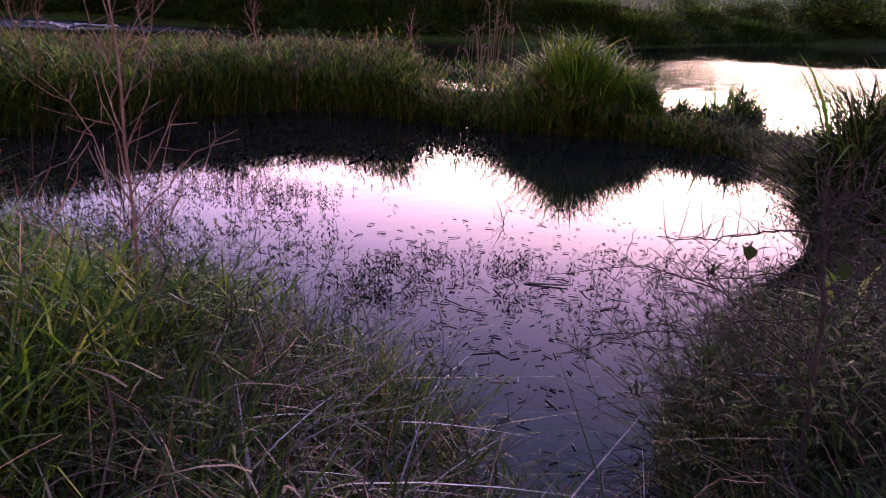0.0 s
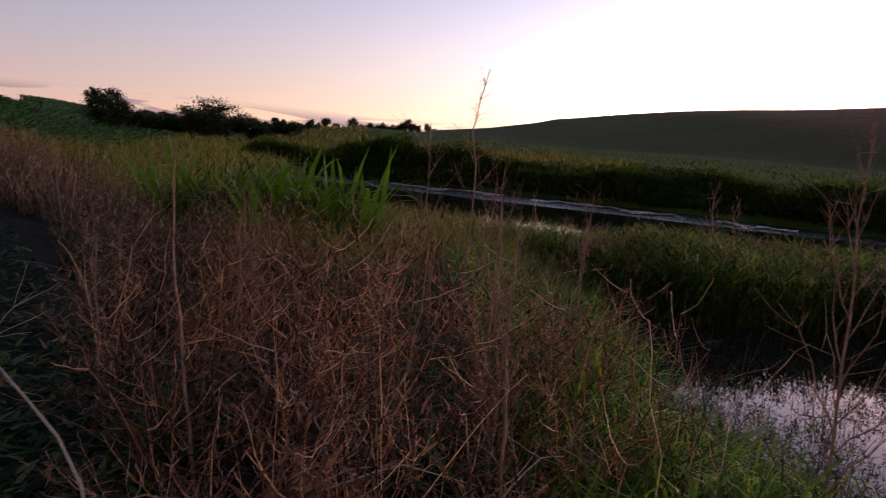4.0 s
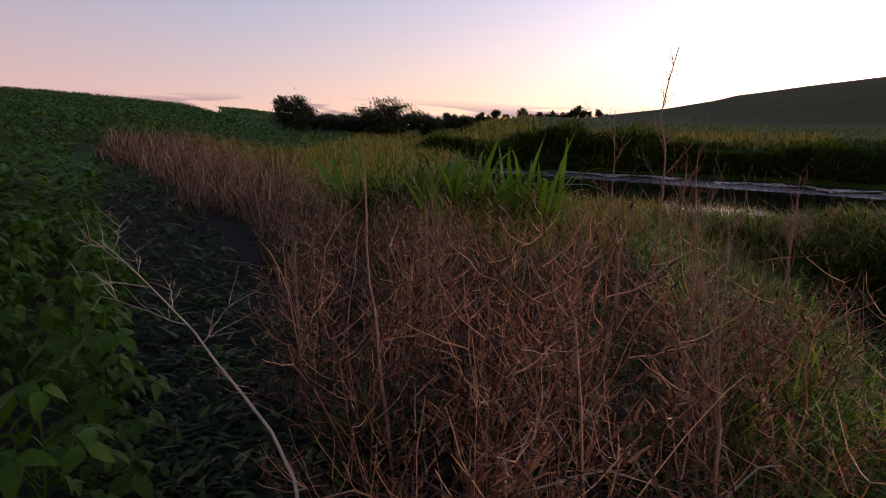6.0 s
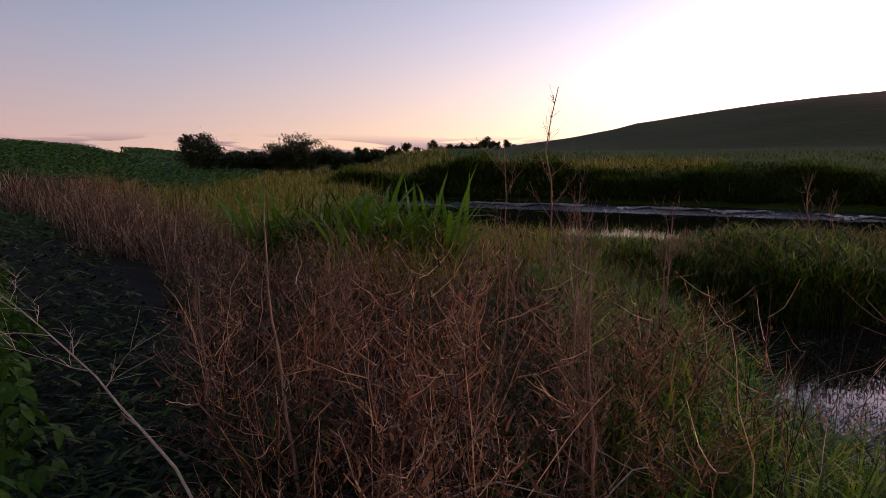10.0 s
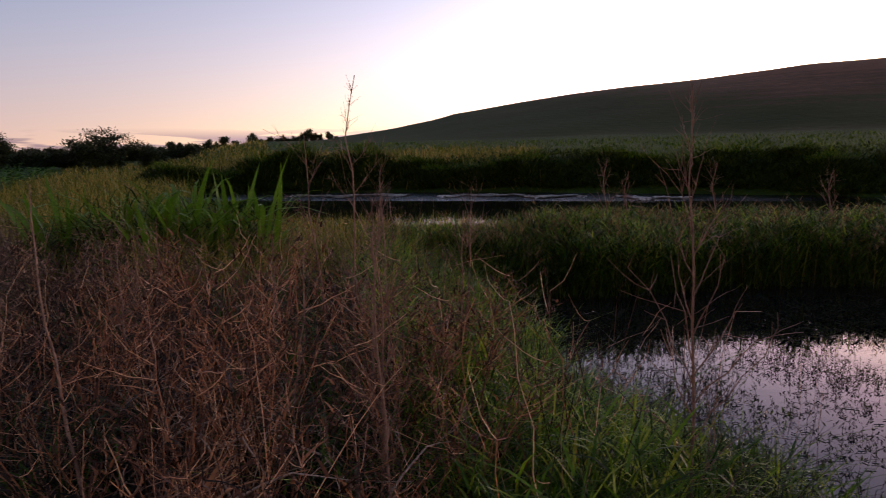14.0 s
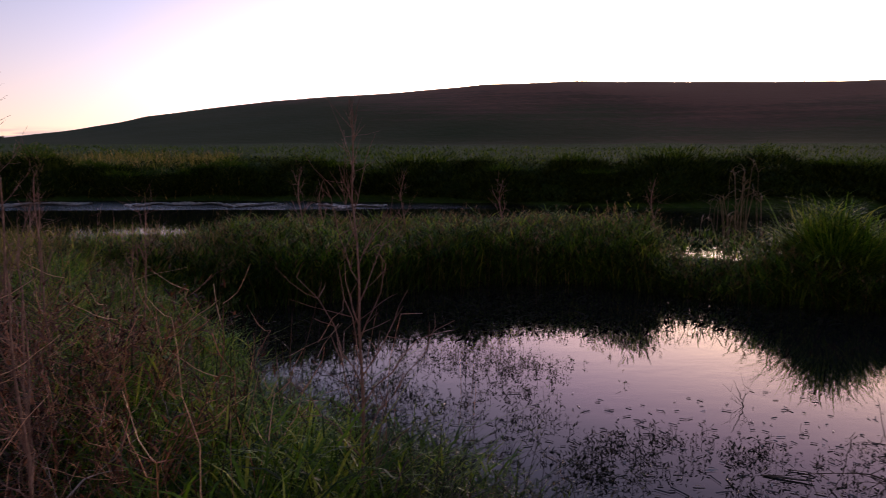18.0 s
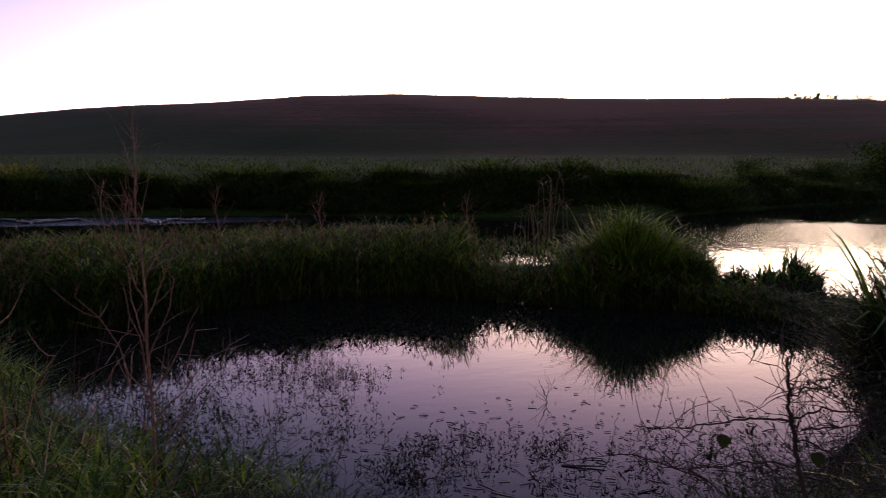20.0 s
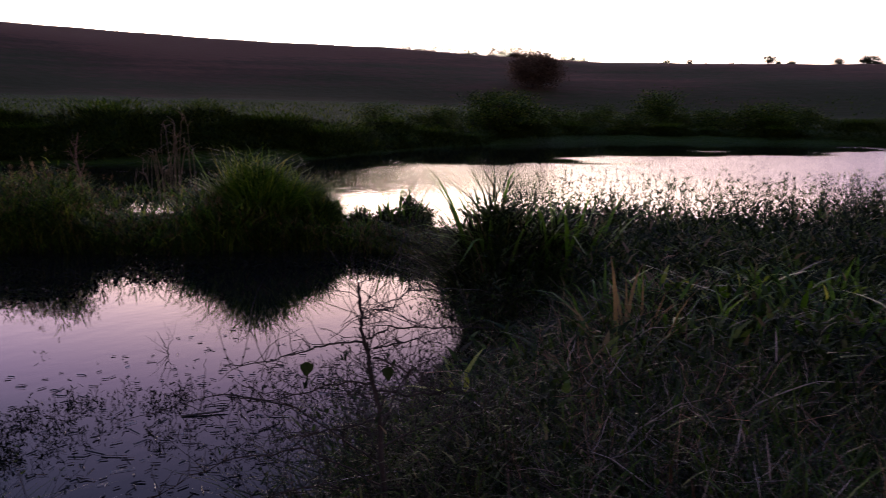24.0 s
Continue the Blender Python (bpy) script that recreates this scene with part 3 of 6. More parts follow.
def blades(P, H, W, yaw, lean, bend, segs=3, twist=None):
    """Tapered strips that rise from P, lean along yaw and bow over."""
    n = len(P)
    t = np.linspace(0, 1, segs + 1)[None, :]
    off = H[:, None] * (lean[:, None] * t + bend[:, None] * t ** 2)
    up = H[:, None] * (t - 0.42 * bend[:, None] * t ** 2) * np.sqrt(1 / (1 + 0.4 * lean[:, None] ** 2))
    dx, dy = np.sin(yaw)[:, None], np.cos(yaw)[:, None]
    C = np.stack([P[:, 0, None] + off * dx, P[:, 1, None] + off * dy, P[:, 2, None] + up], -1)
    face = yaw + np.pi / 2 + (np.random.uniform(-0.8, 0.8, n) if twist is None else twist)
    S = np.stack([np.sin(face), np.cos(face), np.zeros(n)], -1)[:, None, :]
    w = (W[:, None] * np.clip(0.75 + 0.9 * t - 1.65 * t ** 2, 0, None) * 0.5)[:, :-1, None]
    A, B = C[:, :-1] - S * w, C[:, :-1] + S * w
    V = np.concatenate([np.stack([A, B], 2).reshape(n, 2 * segs, 3), C[:, -1:, :]], 1)
    T = []
    for s in range(segs - 1):
        T += [(2 * s, 2 * s + 1, 2 * s + 3), (2 * s, 2 * s + 3, 2 * s + 2)]
    T.append((2 * segs - 2, 2 * segs - 1, 2 * segs))
    T = (np.array(T)[None] + (np.arange(n) * (2 * segs + 1))[:, None, None])
    return V.reshape(-1, 3), T.reshape(-1, 3)


def tubes(paths, radii, sides=3):
    """Round twigs along paths (n, k, 3) with radii (n, k)."""
    paths, radii = np.asarray(paths, float), np.asarray(radii, float)
    n, k, _ = paths.shape
    tan = paths[:, -1] - paths[:, 0]
    tan /= np.linalg.norm(tan, axis=1, keepdims=True) + 1e-9
    ref = np.where(np.abs(tan[:, 2:3]) > 0.8, np.array([[1.0, 0, 0]]), np.array([[0, 0, 1.0]]))
    e1 = np.cross(tan, ref)
    e1 /= np.linalg.norm(e1, axis=1, keepdims=True)
    e2 = np.cross(tan, e1)
    a = np.arange(sides) * 2 * np.pi / sides
    ring = (np.cos(a)[None, :, None] * e1[:, None] + np.sin(a)[None, :, None] * e2[:, None])
    V = paths[:, :, None, :] + radii[:, :, None, None] * ring[:, None]
    T = []
    for i in range(k - 1):
        for j in range(sides):
            p, q = i * sides + j, i * sides + (j + 1) % sides
            T += [(p, q, q + sides), (p, q + sides, p + sides)]
    T = np.array(T)[None] + (np.arange(n) * k * sides)[:, None, None]
    return V.reshape(-1, 3), T.reshape(-1, 3)


def crooked(starts, ends, k, wob, sag=0.0):
    """Paths from starts to ends with random kinks."""
    n = len(starts)
    t = np.linspace(0, 1, k)[None, :, None]
    P = starts[:, None] * (1 - t) + ends[:, None] * t
    L = np.linalg.norm(ends - starts, axis=1)[:, None, None]
    j = np.random.normal(0, 1, (n, k, 3)) * wob * L
    j[:, 0] = 0
    P = P + np.cumsum(j, 1) * np.sqrt(t) / math.sqrt(k)
    P[:, :, 2] -= (sag * L * (t ** 2))[:, :, 0]
    return P


def part(name, V, T, mat, parent, label="", smooth_it=False):
    ob = new(name, mesh_of(name, V, T, mat, None, smooth_it))
    ob.parent = parent
    return tagged(ob, label)


def stuff(name, V, T, mat, label, category):
    return tagged(new(name, mesh_of(name, V, T, mat)), label, category, kind="stuff")


U = np.random.uniform
N = np.random.normal


def scatter(n, poly):
    """n random places in a polygon."""
    poly = np.array(poly, float)
    lo, hi = poly.min(0), poly.max(0)
    got = np.zeros((0, 2))
    while len(got) < n:
        q = U(lo, hi, (n * 2, 2))
        got = np.concatenate([got, q[inside(poly, q[:, 0], q[:, 1])]])
    return got[:n]


def on_land(q, low=0.02):
    z = ground(q[:, 0], q[:, 1])
    keep = z > low
    return np.column_stack([q[keep], z[keep]])


def polar(n, az0, az1, r0, r1, power=0.5):
    az = np.radians(U(az0, az1, n))
    r = r0 + (r1 - r0) * U(0, 1, n) ** (1 / (2 * power)) if power != 0 else np.exp(U(np.log(r0), np.log(r1), n))
    return np.column_stack([CX + r * np.sin(az), CY + r * np.cos(az)])


def grass(P, h, w, lean=0.35, bend=0.5, segs=3, hv=0.3, patch=0.25):
    n = len(P)
    H = h * np.clip(N(1, hv, n), 0.25, 1.8) * (1 + patch * wave(P[:, 0], P[:, 1], 3.0))
    return blades(P - [0, 0, 0.02], H, w * U(0.6, 1.3, n), U(0, 2 * np.pi, n), np.minimum(np.abs(N(0, lean, n)), 0.9), np.minimum(np.abs(N(0, bend, n)), 1.0), segs)


# ---- ground and water ----
def build_ground():
    rings = np.concatenate([[0.01], np.geomspace(0.35, 60, 190), np.geomspace(62, 2200, 110)])
    na = 420
    az = np.linspace(0, 2 * np.pi, na, endpoint=False)
    R, A = np.meshgrid(rings, az, indexing="ij")
    x, y = CX + R * np.sin(A), CY + R * np.cos(A)
    z = ground(x.ravel(), y.ravel())
    V = np.column_stack([x.ravel(), y.ravel(), z])
    i, j = np.meshgrid(np.arange(len(rings) - 1), np.arange(na), indexing="ij")
    a, b = i * na + j, i * na + (j + 1) % na
    T = np.concatenate([np.stack([a, b + na, b], -1).reshape(-1, 3), np.stack([a, a + na, b + na], -1).reshape(-1, 3)])
    c = V[T].mean(1)
    r, ang = np.hypot(c[:, 0] - CX, c[:, 1] - CY), np.degrees(np.arctan2(c[:, 0] - CX, c[:, 1] - CY))
    index = np.where(r < 14, 0, 1)
    index = np.where((r > 112 + 6 * wave(c[:, 0], c[:, 1], 0.08)) & (ang > -26) & (ang < 100), 3, index)
    index = np.where(((crop_side(c[:, 0], c[:, 1]) > 0) & (ang < -48)) | in_field(c[:, 0], c[:, 1]), np.where(r < 9, 0, 2), index)
    ob = new("ground", mesh_of("ground", V, T, [SOIL, TURF, FIELD, HILL], index, True))
    tagged(ob, "damp soil, meadow, crop field and dark hill slope", "ground", kind="structure")


def crop_side(x, y):
    """Metres on the crop's side of the track."""
    return -(x + 3.2) * 0.489 - (y - 2.05) * 0.872


def in_field(x, y):
    """The far part of the crop, where the field bends round the end of the strip."""
    r, az = np.hypot(x - CX, y - CY), np.degrees(np.arctan2(x - CX, y - CY))
    return (r > np.interp(az, [-64, -60, -54, -47, -44], [21, 24, 27, 34, 60])) & (az < -43.5) & (az > -115)


def build_water(name, poly, grow, z, mat, label):
    poly = np.array(poly)
    c = poly.mean(0)
    bm = bmesh.new()
    ring = []
    for i, p in enumerate(poly):
        e = poly[(i + 1) % len(poly)] - poly[i - 1]
        nrm = np.array([-e[1], e[0]]) / np.linalg.norm(e)
        ring.append(bm.verts.new((*(p - nrm * grow), z)))
    bm.faces.new(ring)
    bmesh.ops.triangulate(bm, faces=bm.faces[:])
    bmesh.ops.recalc_face_normals(bm, faces=bm.faces[:])
    for f in bm.faces:
        if f.normal.z < 0:
            f.normal_flip()
    me = bpy.data.meshes.new(name)
    bm.to_mesh(me)
    bm.free()
    me.materials.append(mat)
    tagged(new(name, me), label, "water", kind="structure")


build_ground()
build_water("water_pond", POND, 0.35, 0.0, POND_WATER, "still dark pond water mirroring the pink dusk sky")
build_water("water_lake", LAKE, 0.7, -0.004, LAKE_WATER, "lake water with faint ripples mirroring the bright dusk sky")

# ---- helpers for plants ----
def az_of(P):
    return np.degrees(np.arctan2(P[:, 0] - CX, P[:, 1] - CY))


def thing(name, loc, label, category, group=""):
    ob = new(name)
    ob.location = loc
    ob.empty_display_size = 0.1
    return tagged(ob, label, category, group)


def gz(x, y):
    return float(ground(np.array([x]), np.array([y]))[0])


def twiggy(start, end, r, k=6, wob=0.05, twigs=4, tl=0.12, sides=4):
    """One branch with its own small twigs, as arrays."""
    p = crooked(np.array([start], float), np.array([end], float), k, wob, U(-0.12, 0.12))
    main, small = tubes(p, r * np.linspace(1, 0.35, k)[None], sides), None
    if twigs:
        i = np.random.randint(1, k, twigs)
        s = p[0, i]
        d = np.array(end, float) - np.array(start, float)
        d /= np.linalg.norm(d)
        e = s + (d[None] * U(0.2, 0.9, (twigs, 1)) + N(0, 0.55, (twigs, 3)) + [0, 0, 0.25]) * tl * U(0.5, 1.3, (twigs, 1))
        small = tubes(crooked(s, e, 4, 0.09), max(r * 0.6, 0.0011) * np.linspace(1, 0.5, 4)[None] * np.ones((twigs, 1)), 3)
    return main, small


def bare_plant(name, base, path, r, branches, mat, label, category, group="", twigs=4, tl=0.12):
    """A leafless plant: its stem along path (from the base), and branches (height share, azimuth, length, rise)."""
    root = thing(name, base, label, category, group)
    path = np.array(path, float)
    L = np.linalg.norm(np.diff(path, axis=0), axis=1).cumsum()
    tt = np.concatenate([[0], L]) / L[-1]
    fine = np.linspace(0, 1, 12)
    P = np.column_stack([np.interp(fine, tt, path[:, c]) for c in range(3)])
    P[1:-1, :2] += N(0, 0.004, (10, 2))
    part("stem", *tubes(P[None], r * np.linspace(1, 0.25, 12)[None], 6), mat, root, "", True)
    for h, a, length, rise in branches:
        s = np.array([np.interp(h, fine, P[:, c]) for c in range(3)])
        e = s + length * np.array([math.sin(radians(a)) * (1 - rise), math.cos(radians(a)) * (1 - rise), rise])
        main, small = twiggy(s, e, r * (1 - 0.7 * h) * 0.5, 6, 0.11, twigs, tl)
        limb = part("branch", *main, mat, root)
        if small:
            tagged(part("twig_spray", *small, mat, limb), kind="stuff")
    return root


def leaf_pool(n, seed, length, width, segs=6, fold=0.25):
    """Strap leaves that start at the origin, in a few shapes."""
    rs = np.random.RandomState(seed)
    pool = []
    for i in range(n):
        t = np.linspace(0, 1, segs + 1)
        lean, bend = rs.uniform(0.05, 0.45), rs.uniform(0.1, 0.9)
        y = length * (0.6 * lean * t + 0.6 * bend * t ** 2.6)
        z = length * (t - 0.62 * bend * t ** 3.2)
        w = width * np.clip(0.55 + 1.7 * t - 2.25 * t ** 2, 0.02, None)
        V, T = [], []
        for k in range(segs + 1):
            V += [(-w[k] / 2, y[k], z[k] + fold * w[k] * 0.5), (0, y[k] + 0.0, z[k]), (w[k] / 2, y[k], z[k] + fold * w[k] * 0.5)]
        for k in range(segs):
            a = 3 * k
            T += [(a, a + 1, a + 4), (a, a + 4, a + 3), (a + 1, a + 2, a + 5), (a + 1, a + 5, a + 4)]
        pool.append((V, T))
    return pool


def reed_clump(base, n, height, spread, mat, label, group, width=0.035, body=0, body_mat=None, seed=1):
    """Broad reed leaves, each its own part, over a body of fine blades."""
    rs = np.random.RandomState(seed)
    root = thing("reed_clump", base, label, "reeds", group)
    pool = [mesh_of("leaf", V, T, mat, None, True) for V, T in leaf_pool(6, seed, 1.0, width / height)]
    for i in range(n):
        ob = new("leaf", pool[i % 6])
        ob.parent = root
        a, q = rs.uniform(0, 6.283), spread * math.sqrt(rs.uniform(0, 1))
        ob.location = (q * math.sin(a), q * math.cos(a), -0.03)
        ob.rotation_euler = (rs.normal(0, 0.12), rs.normal(0, 0.12), -a + rs.normal(0, 0.6))
        k = height * rs.uniform(0.6, 0.95)
        ob.scale = (k, k, k)
    if body:
        k = 5 + int(spread * 16)
        ca, cq = rs.uniform(0, 6.283, k), spread * np.sqrt(rs.uniform(0, 1, k))
        ch, w = rs.uniform(0.55, 1.0, k) * (1.08 - 0.45 * (cq / spread) ** 2), rs.randint(0, k, body)
        cx, cy = cq * np.sin(ca), cq * np.cos(ca)
        P = np.column_stack([cx[w] + rs.normal(0, 0.05, body), cy[w] + rs.normal(0, 0.05, body), np.full(body, -0.08)])
        a, q = np.arctan2(P[:, 0], P[:, 1]), np.hypot(P[:, 0], P[:, 1])
        H = height * ch[w] * rs.uniform(0.5, 0.95, body)
        V, T = blades(P, H, rs.uniform(0.008, 0.02, body), a + rs.normal(0, 0.7, body), 0.05 + 0.22 * q / spread, np.minimum(np.abs(rs.normal(0.45, 0.3, body)), 0.75), 5)
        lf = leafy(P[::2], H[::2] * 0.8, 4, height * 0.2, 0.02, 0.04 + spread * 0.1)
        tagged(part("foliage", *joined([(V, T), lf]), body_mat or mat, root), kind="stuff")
    return root


def leafy(P, h, per, length, width, spread=0.08, segs=2, low=0.25):
    """Leaves set along upright stems: P the feet, h the stems' heights."""
    n = len(P)
    out = []
    for k in range(per):
        f = U(low, 1.0, n)
        off = N(0, spread, (n, 2)) * f[:, None]
        q = np.column_stack([P[:, 0] + off[:, 0], P[:, 1] + off[:, 1], P[:, 2] + h * f])
        out.append(blades(q, length * U(0.6, 1.3, n), width * U(0.6, 1.3, n), U(0, 6.283, n), U(0.1, 1.1, n), U(0.2, 1.1, n), segs))
    return joined(out)


# ---- dead grass mound by the track ----
MOUND = [(-0.5, 1.45), (-0.95, 1.6), (-1.6, 2.1), (-2.35, 2.6), (-3.3, 3.25), (-4.3, 4.15), (-6.2, 5.4), (-6.0, 6.6), (-4.6, 6.4), (-3.0, 6.8), (-2.2, 6.0), (-1.35, 4.2), (-0.8, 2.9)]
q = np.concatenate([scatter(5000, MOUND), polar(4500, -56, -8, 1.15, 4.2, 0)])
q = q[inside(np.array(MOUND), q[:, 0], q[:, 1])]
q = q[wave(q[:, 0], q[:, 1], 2.3) > U(-0.8, 0.35, len(q))]
P = on_land(q)
stuff("dry_grass", *grass(P, 0.36, 0.013, 0.5, 0.9, 4, 0.4, 0.45), SHADETHATCH, "tangled reddish-brown dead grass on the pond bank", "dry grass")


def stalk_mass(q, low, high, r_low, r_high, spread, twigs, tl):
    P = on_land(q)
    n = len(P)
    top = P + np.column_stack([N(0, spread, n), N(0, spread, n), U(low, high, n) * (1 + 0.25 * wave(P[:, 0], P[:, 1], 1.6))])
    main = crooked(P, top, 6, 0.05)
    r0 = U(r_low, r_high, n)
    out = [tubes(main, r0[:, None] * np.linspace(1, 0.35, 6))]
    for k in range(twigs):
        i = np.random.randint(1, 6, n)
        s0 = main[np.arange(n), i]
        e0 = s0 + np.column_stack([N(0, tl, n), N(0, tl, n), N(tl * 0.8, tl * 0.7, n)])
        out.append(tubes(crooked(s0, e0, 4, 0.12), r0[:, None] * 0.65 * np.array([[1, 0.85, 0.7, 0.45]])))
    return joined(out)


q = np.concatenate([scatter(330, MOUND), polar(220, -56, -10, 1.3, 5.0, 0)])
q = q[inside(np.array(MOUND), q[:, 0], q[:, 1])]
q = q[wave(q[:, 0], q[:, 1], 2.3) > U(-0.4, 0.5, len(q))]
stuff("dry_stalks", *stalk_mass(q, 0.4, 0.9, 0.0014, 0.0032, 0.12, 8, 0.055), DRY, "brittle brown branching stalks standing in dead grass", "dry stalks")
P = on_land(q)
stuff("curled_leaves", *leafy(P, U(0.25, 0.7, len(P)), 14, 0.09, 0.013, 0.16, 4), RUST, "curled dead leaves hanging on brown stalks", "dead leaves")


def curl(s0, yaw, length, rise, hook, k=5):
    """Twigs from s0 that run out along yaw and hook upward or down at the tip."""
    u = np.linspace(0, 1, k)
    out = length[:, None] * (u - 0.3 * np.abs(hook)[:, None] * u ** 2)
    up = length[:, None] * (rise[:, None] * u + hook[:, None] * u ** 2)
    return s0[:, None] + np.stack([np.sin(yaw)[:, None] * out, np.cos(yaw)[:, None] * out, up], -1)


def dead_bush(loc, h, wide, stems, mat, leaf_mat, seed, label, group, thick=0.0065):
    """A dead weed: stems that fan out from one root, each with hooked twigs, fine twiglets and shrivelled leaves."""
    r2 = np.random.RandomState(seed)
    root = thing("dead_bush", loc, label, "dead bush", group)
    shrivelled = []
    for i in range(stems):
        a, L, H = r2.uniform(0, 6.283), wide * r2.uniform(0.2, 1.0), h * r2.uniform(0.6, 1.0)
        t = np.linspace(0, 1, 9)
        main = np.column_stack([L * t ** 1.3 * math.sin(a), L * t ** 1.3 * math.cos(a), H * (1.2 * t - 0.22 * t ** 2.2) - 0.05])
        main[1:] += np.cumsum(r2.normal(0, 0.009, (8, 3)), 0)
        r0 = thick * r2.uniform(0.6, 1.0)
        stem = part("stem", *tubes(main[None], r0 * np.linspace(1, 0.3, 9)[None], 5), mat, root)
        k = 11
        at = r2.randint(2, 9, k)
        tw = curl(main[at], a + r2.normal(0, 1.3, k), r2.uniform(0.08, 0.26, k), r2.uniform(-0.15, 0.5, k), r2.uniform(0.1, 0.75, k), 6)
        tw[:, 1:] += r2.normal(0, 0.003, tw[:, 1:].shape)
        fine = [tubes(tw, r0 * 0.42 * np.linspace(1, 0.45, 6)[None] * np.ones((k, 1)), 4)]
        for c in range(2):
            s0 = tw[np.arange(k), r2.randint(1, 6, k)]
            sub = curl(s0, r2.uniform(0, 6.283, k), r2.uniform(0.025, 0.09, k), r2.uniform(-0.3, 1.2, k), r2.normal(0.3, 0.5, k), 4)
            fine.append(tubes(sub, r0 * 0.25 * np.linspace(1, 0.6, 4)[None] * np.ones((k, 1))))
            shrivelled.append(sub[:, -1])
        tagged(part("twig_spray", *joined(fine), mat, stem), kind="stuff")
    tips = np.concatenate(shrivelled)
    tips = np.repeat(tips, 3, 0) + r2.normal(0, 0.028, (3 * len(tips), 3))
    m = len(tips)
    tagged(part("leaf_spray", *blades(tips, r2.uniform(0.02, 0.06, m), r2.uniform(0.006, 0.014, m), r2.uniform(0, 6.283, m), r2.uniform(0, 1.4, m), r2.uniform(0.2, 1.4, m), 3), leaf_mat, root), kind="stuff")
    return root


bs = np.random.RandomState(9)
MOUND_BUSH = "bushes on the mound"
red = [dead_bush((-1.5, 2.45, gz(-1.5, 2.45)), 0.88, 0.42, 5, TWIG, RUST, 1, "reddish-brown dead weed bush on the mound", MOUND_BUSH),
       dead_bush((-1.05, 2.15, gz(-1.05, 2.15)), 0.72, 0.5, 5, TWIG, RUST, 2, "reddish-brown dead weed bush on the mound", MOUND_BUSH),
       dead_bush((-1.0, 3.1, gz(-1.0, 3.1)), 1.06, 0.28, 6, TWIG, RUST, 3, "tall upright reddish dead weed bush on the mound", MOUND_BUSH),
       dead_bush((-1.95, 3.1, gz(-1.95, 3.1)), 0.98, 0.42, 6, TWIG, RUST, 4, "reddish-brown dead weed bush on the mound", MOUND_BUSH)]
for x, y, v, k in [(-1.3, 1.95, 1, 0.8), (-0.75, 1.85, 1, 0.7), (-2.1, 2.5, 0, 0.85), (-0.8, 2.45, 2, 0.8), (-0.7, 2.9, 2, 0.95), (-1.1, 3.5, 2, 1.0), (-0.9, 3.7, 2, 1.05), (-1.35, 4.0, 2, 1.05),
                   (-1.1, 4.25, 2, 1.1), (-1.55, 2.95, 0, 1.0), (-2.45, 3.0, 3, 0.85), (-2.05, 3.6, 3, 1.0), (-1.7, 3.5, 0, 1.1), (-2.8, 3.6, 3, 0.85), (-1.75, 4.5, 2, 1.05), (-2.5, 4.8, 3, 1.0), (-3.4, 4.2, 1, 1.0), (-0.95, 1.7, 1, 0.65), (-1.7, 2.05, 1, 0.7), (-2.9, 3.0, 1, 0.85)]:
    copy_thing(red[v], pose(x, y, gz(x, y), bs.normal(0, 5), bs.normal(0, 5), bs.uniform(0, 360)) @ Matrix.Diagonal((k, k, k, 1)))
TAN_BUSH = "bushes along the track"
tan = [dead_bush((-3.9, 3.75, gz(-3.9, 3.75)), 0.72, 0.4, 6, TAN, TAN, 5, "tan dead weed bush beside the field track", TAN_BUSH),
       dead_bush((-4.6, 4.5, gz(-4.6, 4.5)), 0.82, 0.45, 6, TAN, TAN, 6, "tan dead weed bush beside the field track", TAN_BUSH)]
for i in range(34):
    along, side = 0.5 + 15.5 * (i / 34) ** 1.5, bs.uniform(0.4, 1.9)
    x, y = -3.6 - along * 0.872 + side * 0.45, 3.75 + along * 0.489 + side * 0.8
    k = bs.uniform(0.75, 1.15)
    copy_thing(tan[i % 2], pose(x, y, gz(x, y), bs.normal(0, 4), bs.normal(0, 4), bs.uniform(0, 360)) @ Matrix.Diagonal((k, k, k, 1)))
q = scatter(5200, MOUND)
P = on_land(q[wave(q[:, 0], q[:, 1], 1.9) < U(-0.9, 0.3, len(q))])
stuff("green_grass", *leafy(P, 0.42 * U(0.5, 1.2, len(P)), 4, 0.16, 0.011, 0.08, 3), MIXED, "green grass growing between dead stalks", "grass")


def arching(q, low, high, r0, twigs):
    """Stiff stems that rise and bow over, with side twigs that curve upward."""
    P = on_land(q)
    n = len(P)
    a, L, H = U(0, 6.283, n), U(0.1, 0.5, n), U(low, high, n)
    t = np.linspace(0, 1, 8)
    d = np.stack([np.sin(a), np.cos(a)], -1)
    main = np.concatenate([P[:, None, :2] + d[:, None] * (L[:, None] * t ** 1.4)[:, :, None], (P[:, 2, None] + H[:, None] * (1.25 * t - 0.3 * t ** 2.4))[:, :, None]], 2)
    main[:, 1:] += N(0, 0.012, (n, 7, 3))
    r = U(0.5, 1.0, n) * r0
    out = [tubes(main, r[:, None] * np.linspace(1, 0.35, 8), 4)]
    u = np.linspace(0, 1, 5)
    for k in range(twigs):
        i = np.random.randint(2, 8, n)
        s0 = main[np.arange(n), i]
        b, l = U(0, 6.283, n), U(0.05, 0.2, n)
        tw = s0[:, None] + np.stack([np.sin(b), np.cos(b), np.zeros(n)], -1)[:, None] * (l[:, None] * u)[:, :, None] * 0.8
        tw[:, :, 2] += l[:, None] * (0.15 * u + 0.75 * u ** 2)
        out.append(tubes(tw + N(0, 0.004, tw.shape) * (u > 0)[None, :, None], r[:, None] * 0.45 * np.linspace(1, 0.5, 5)))
    return joined(out)


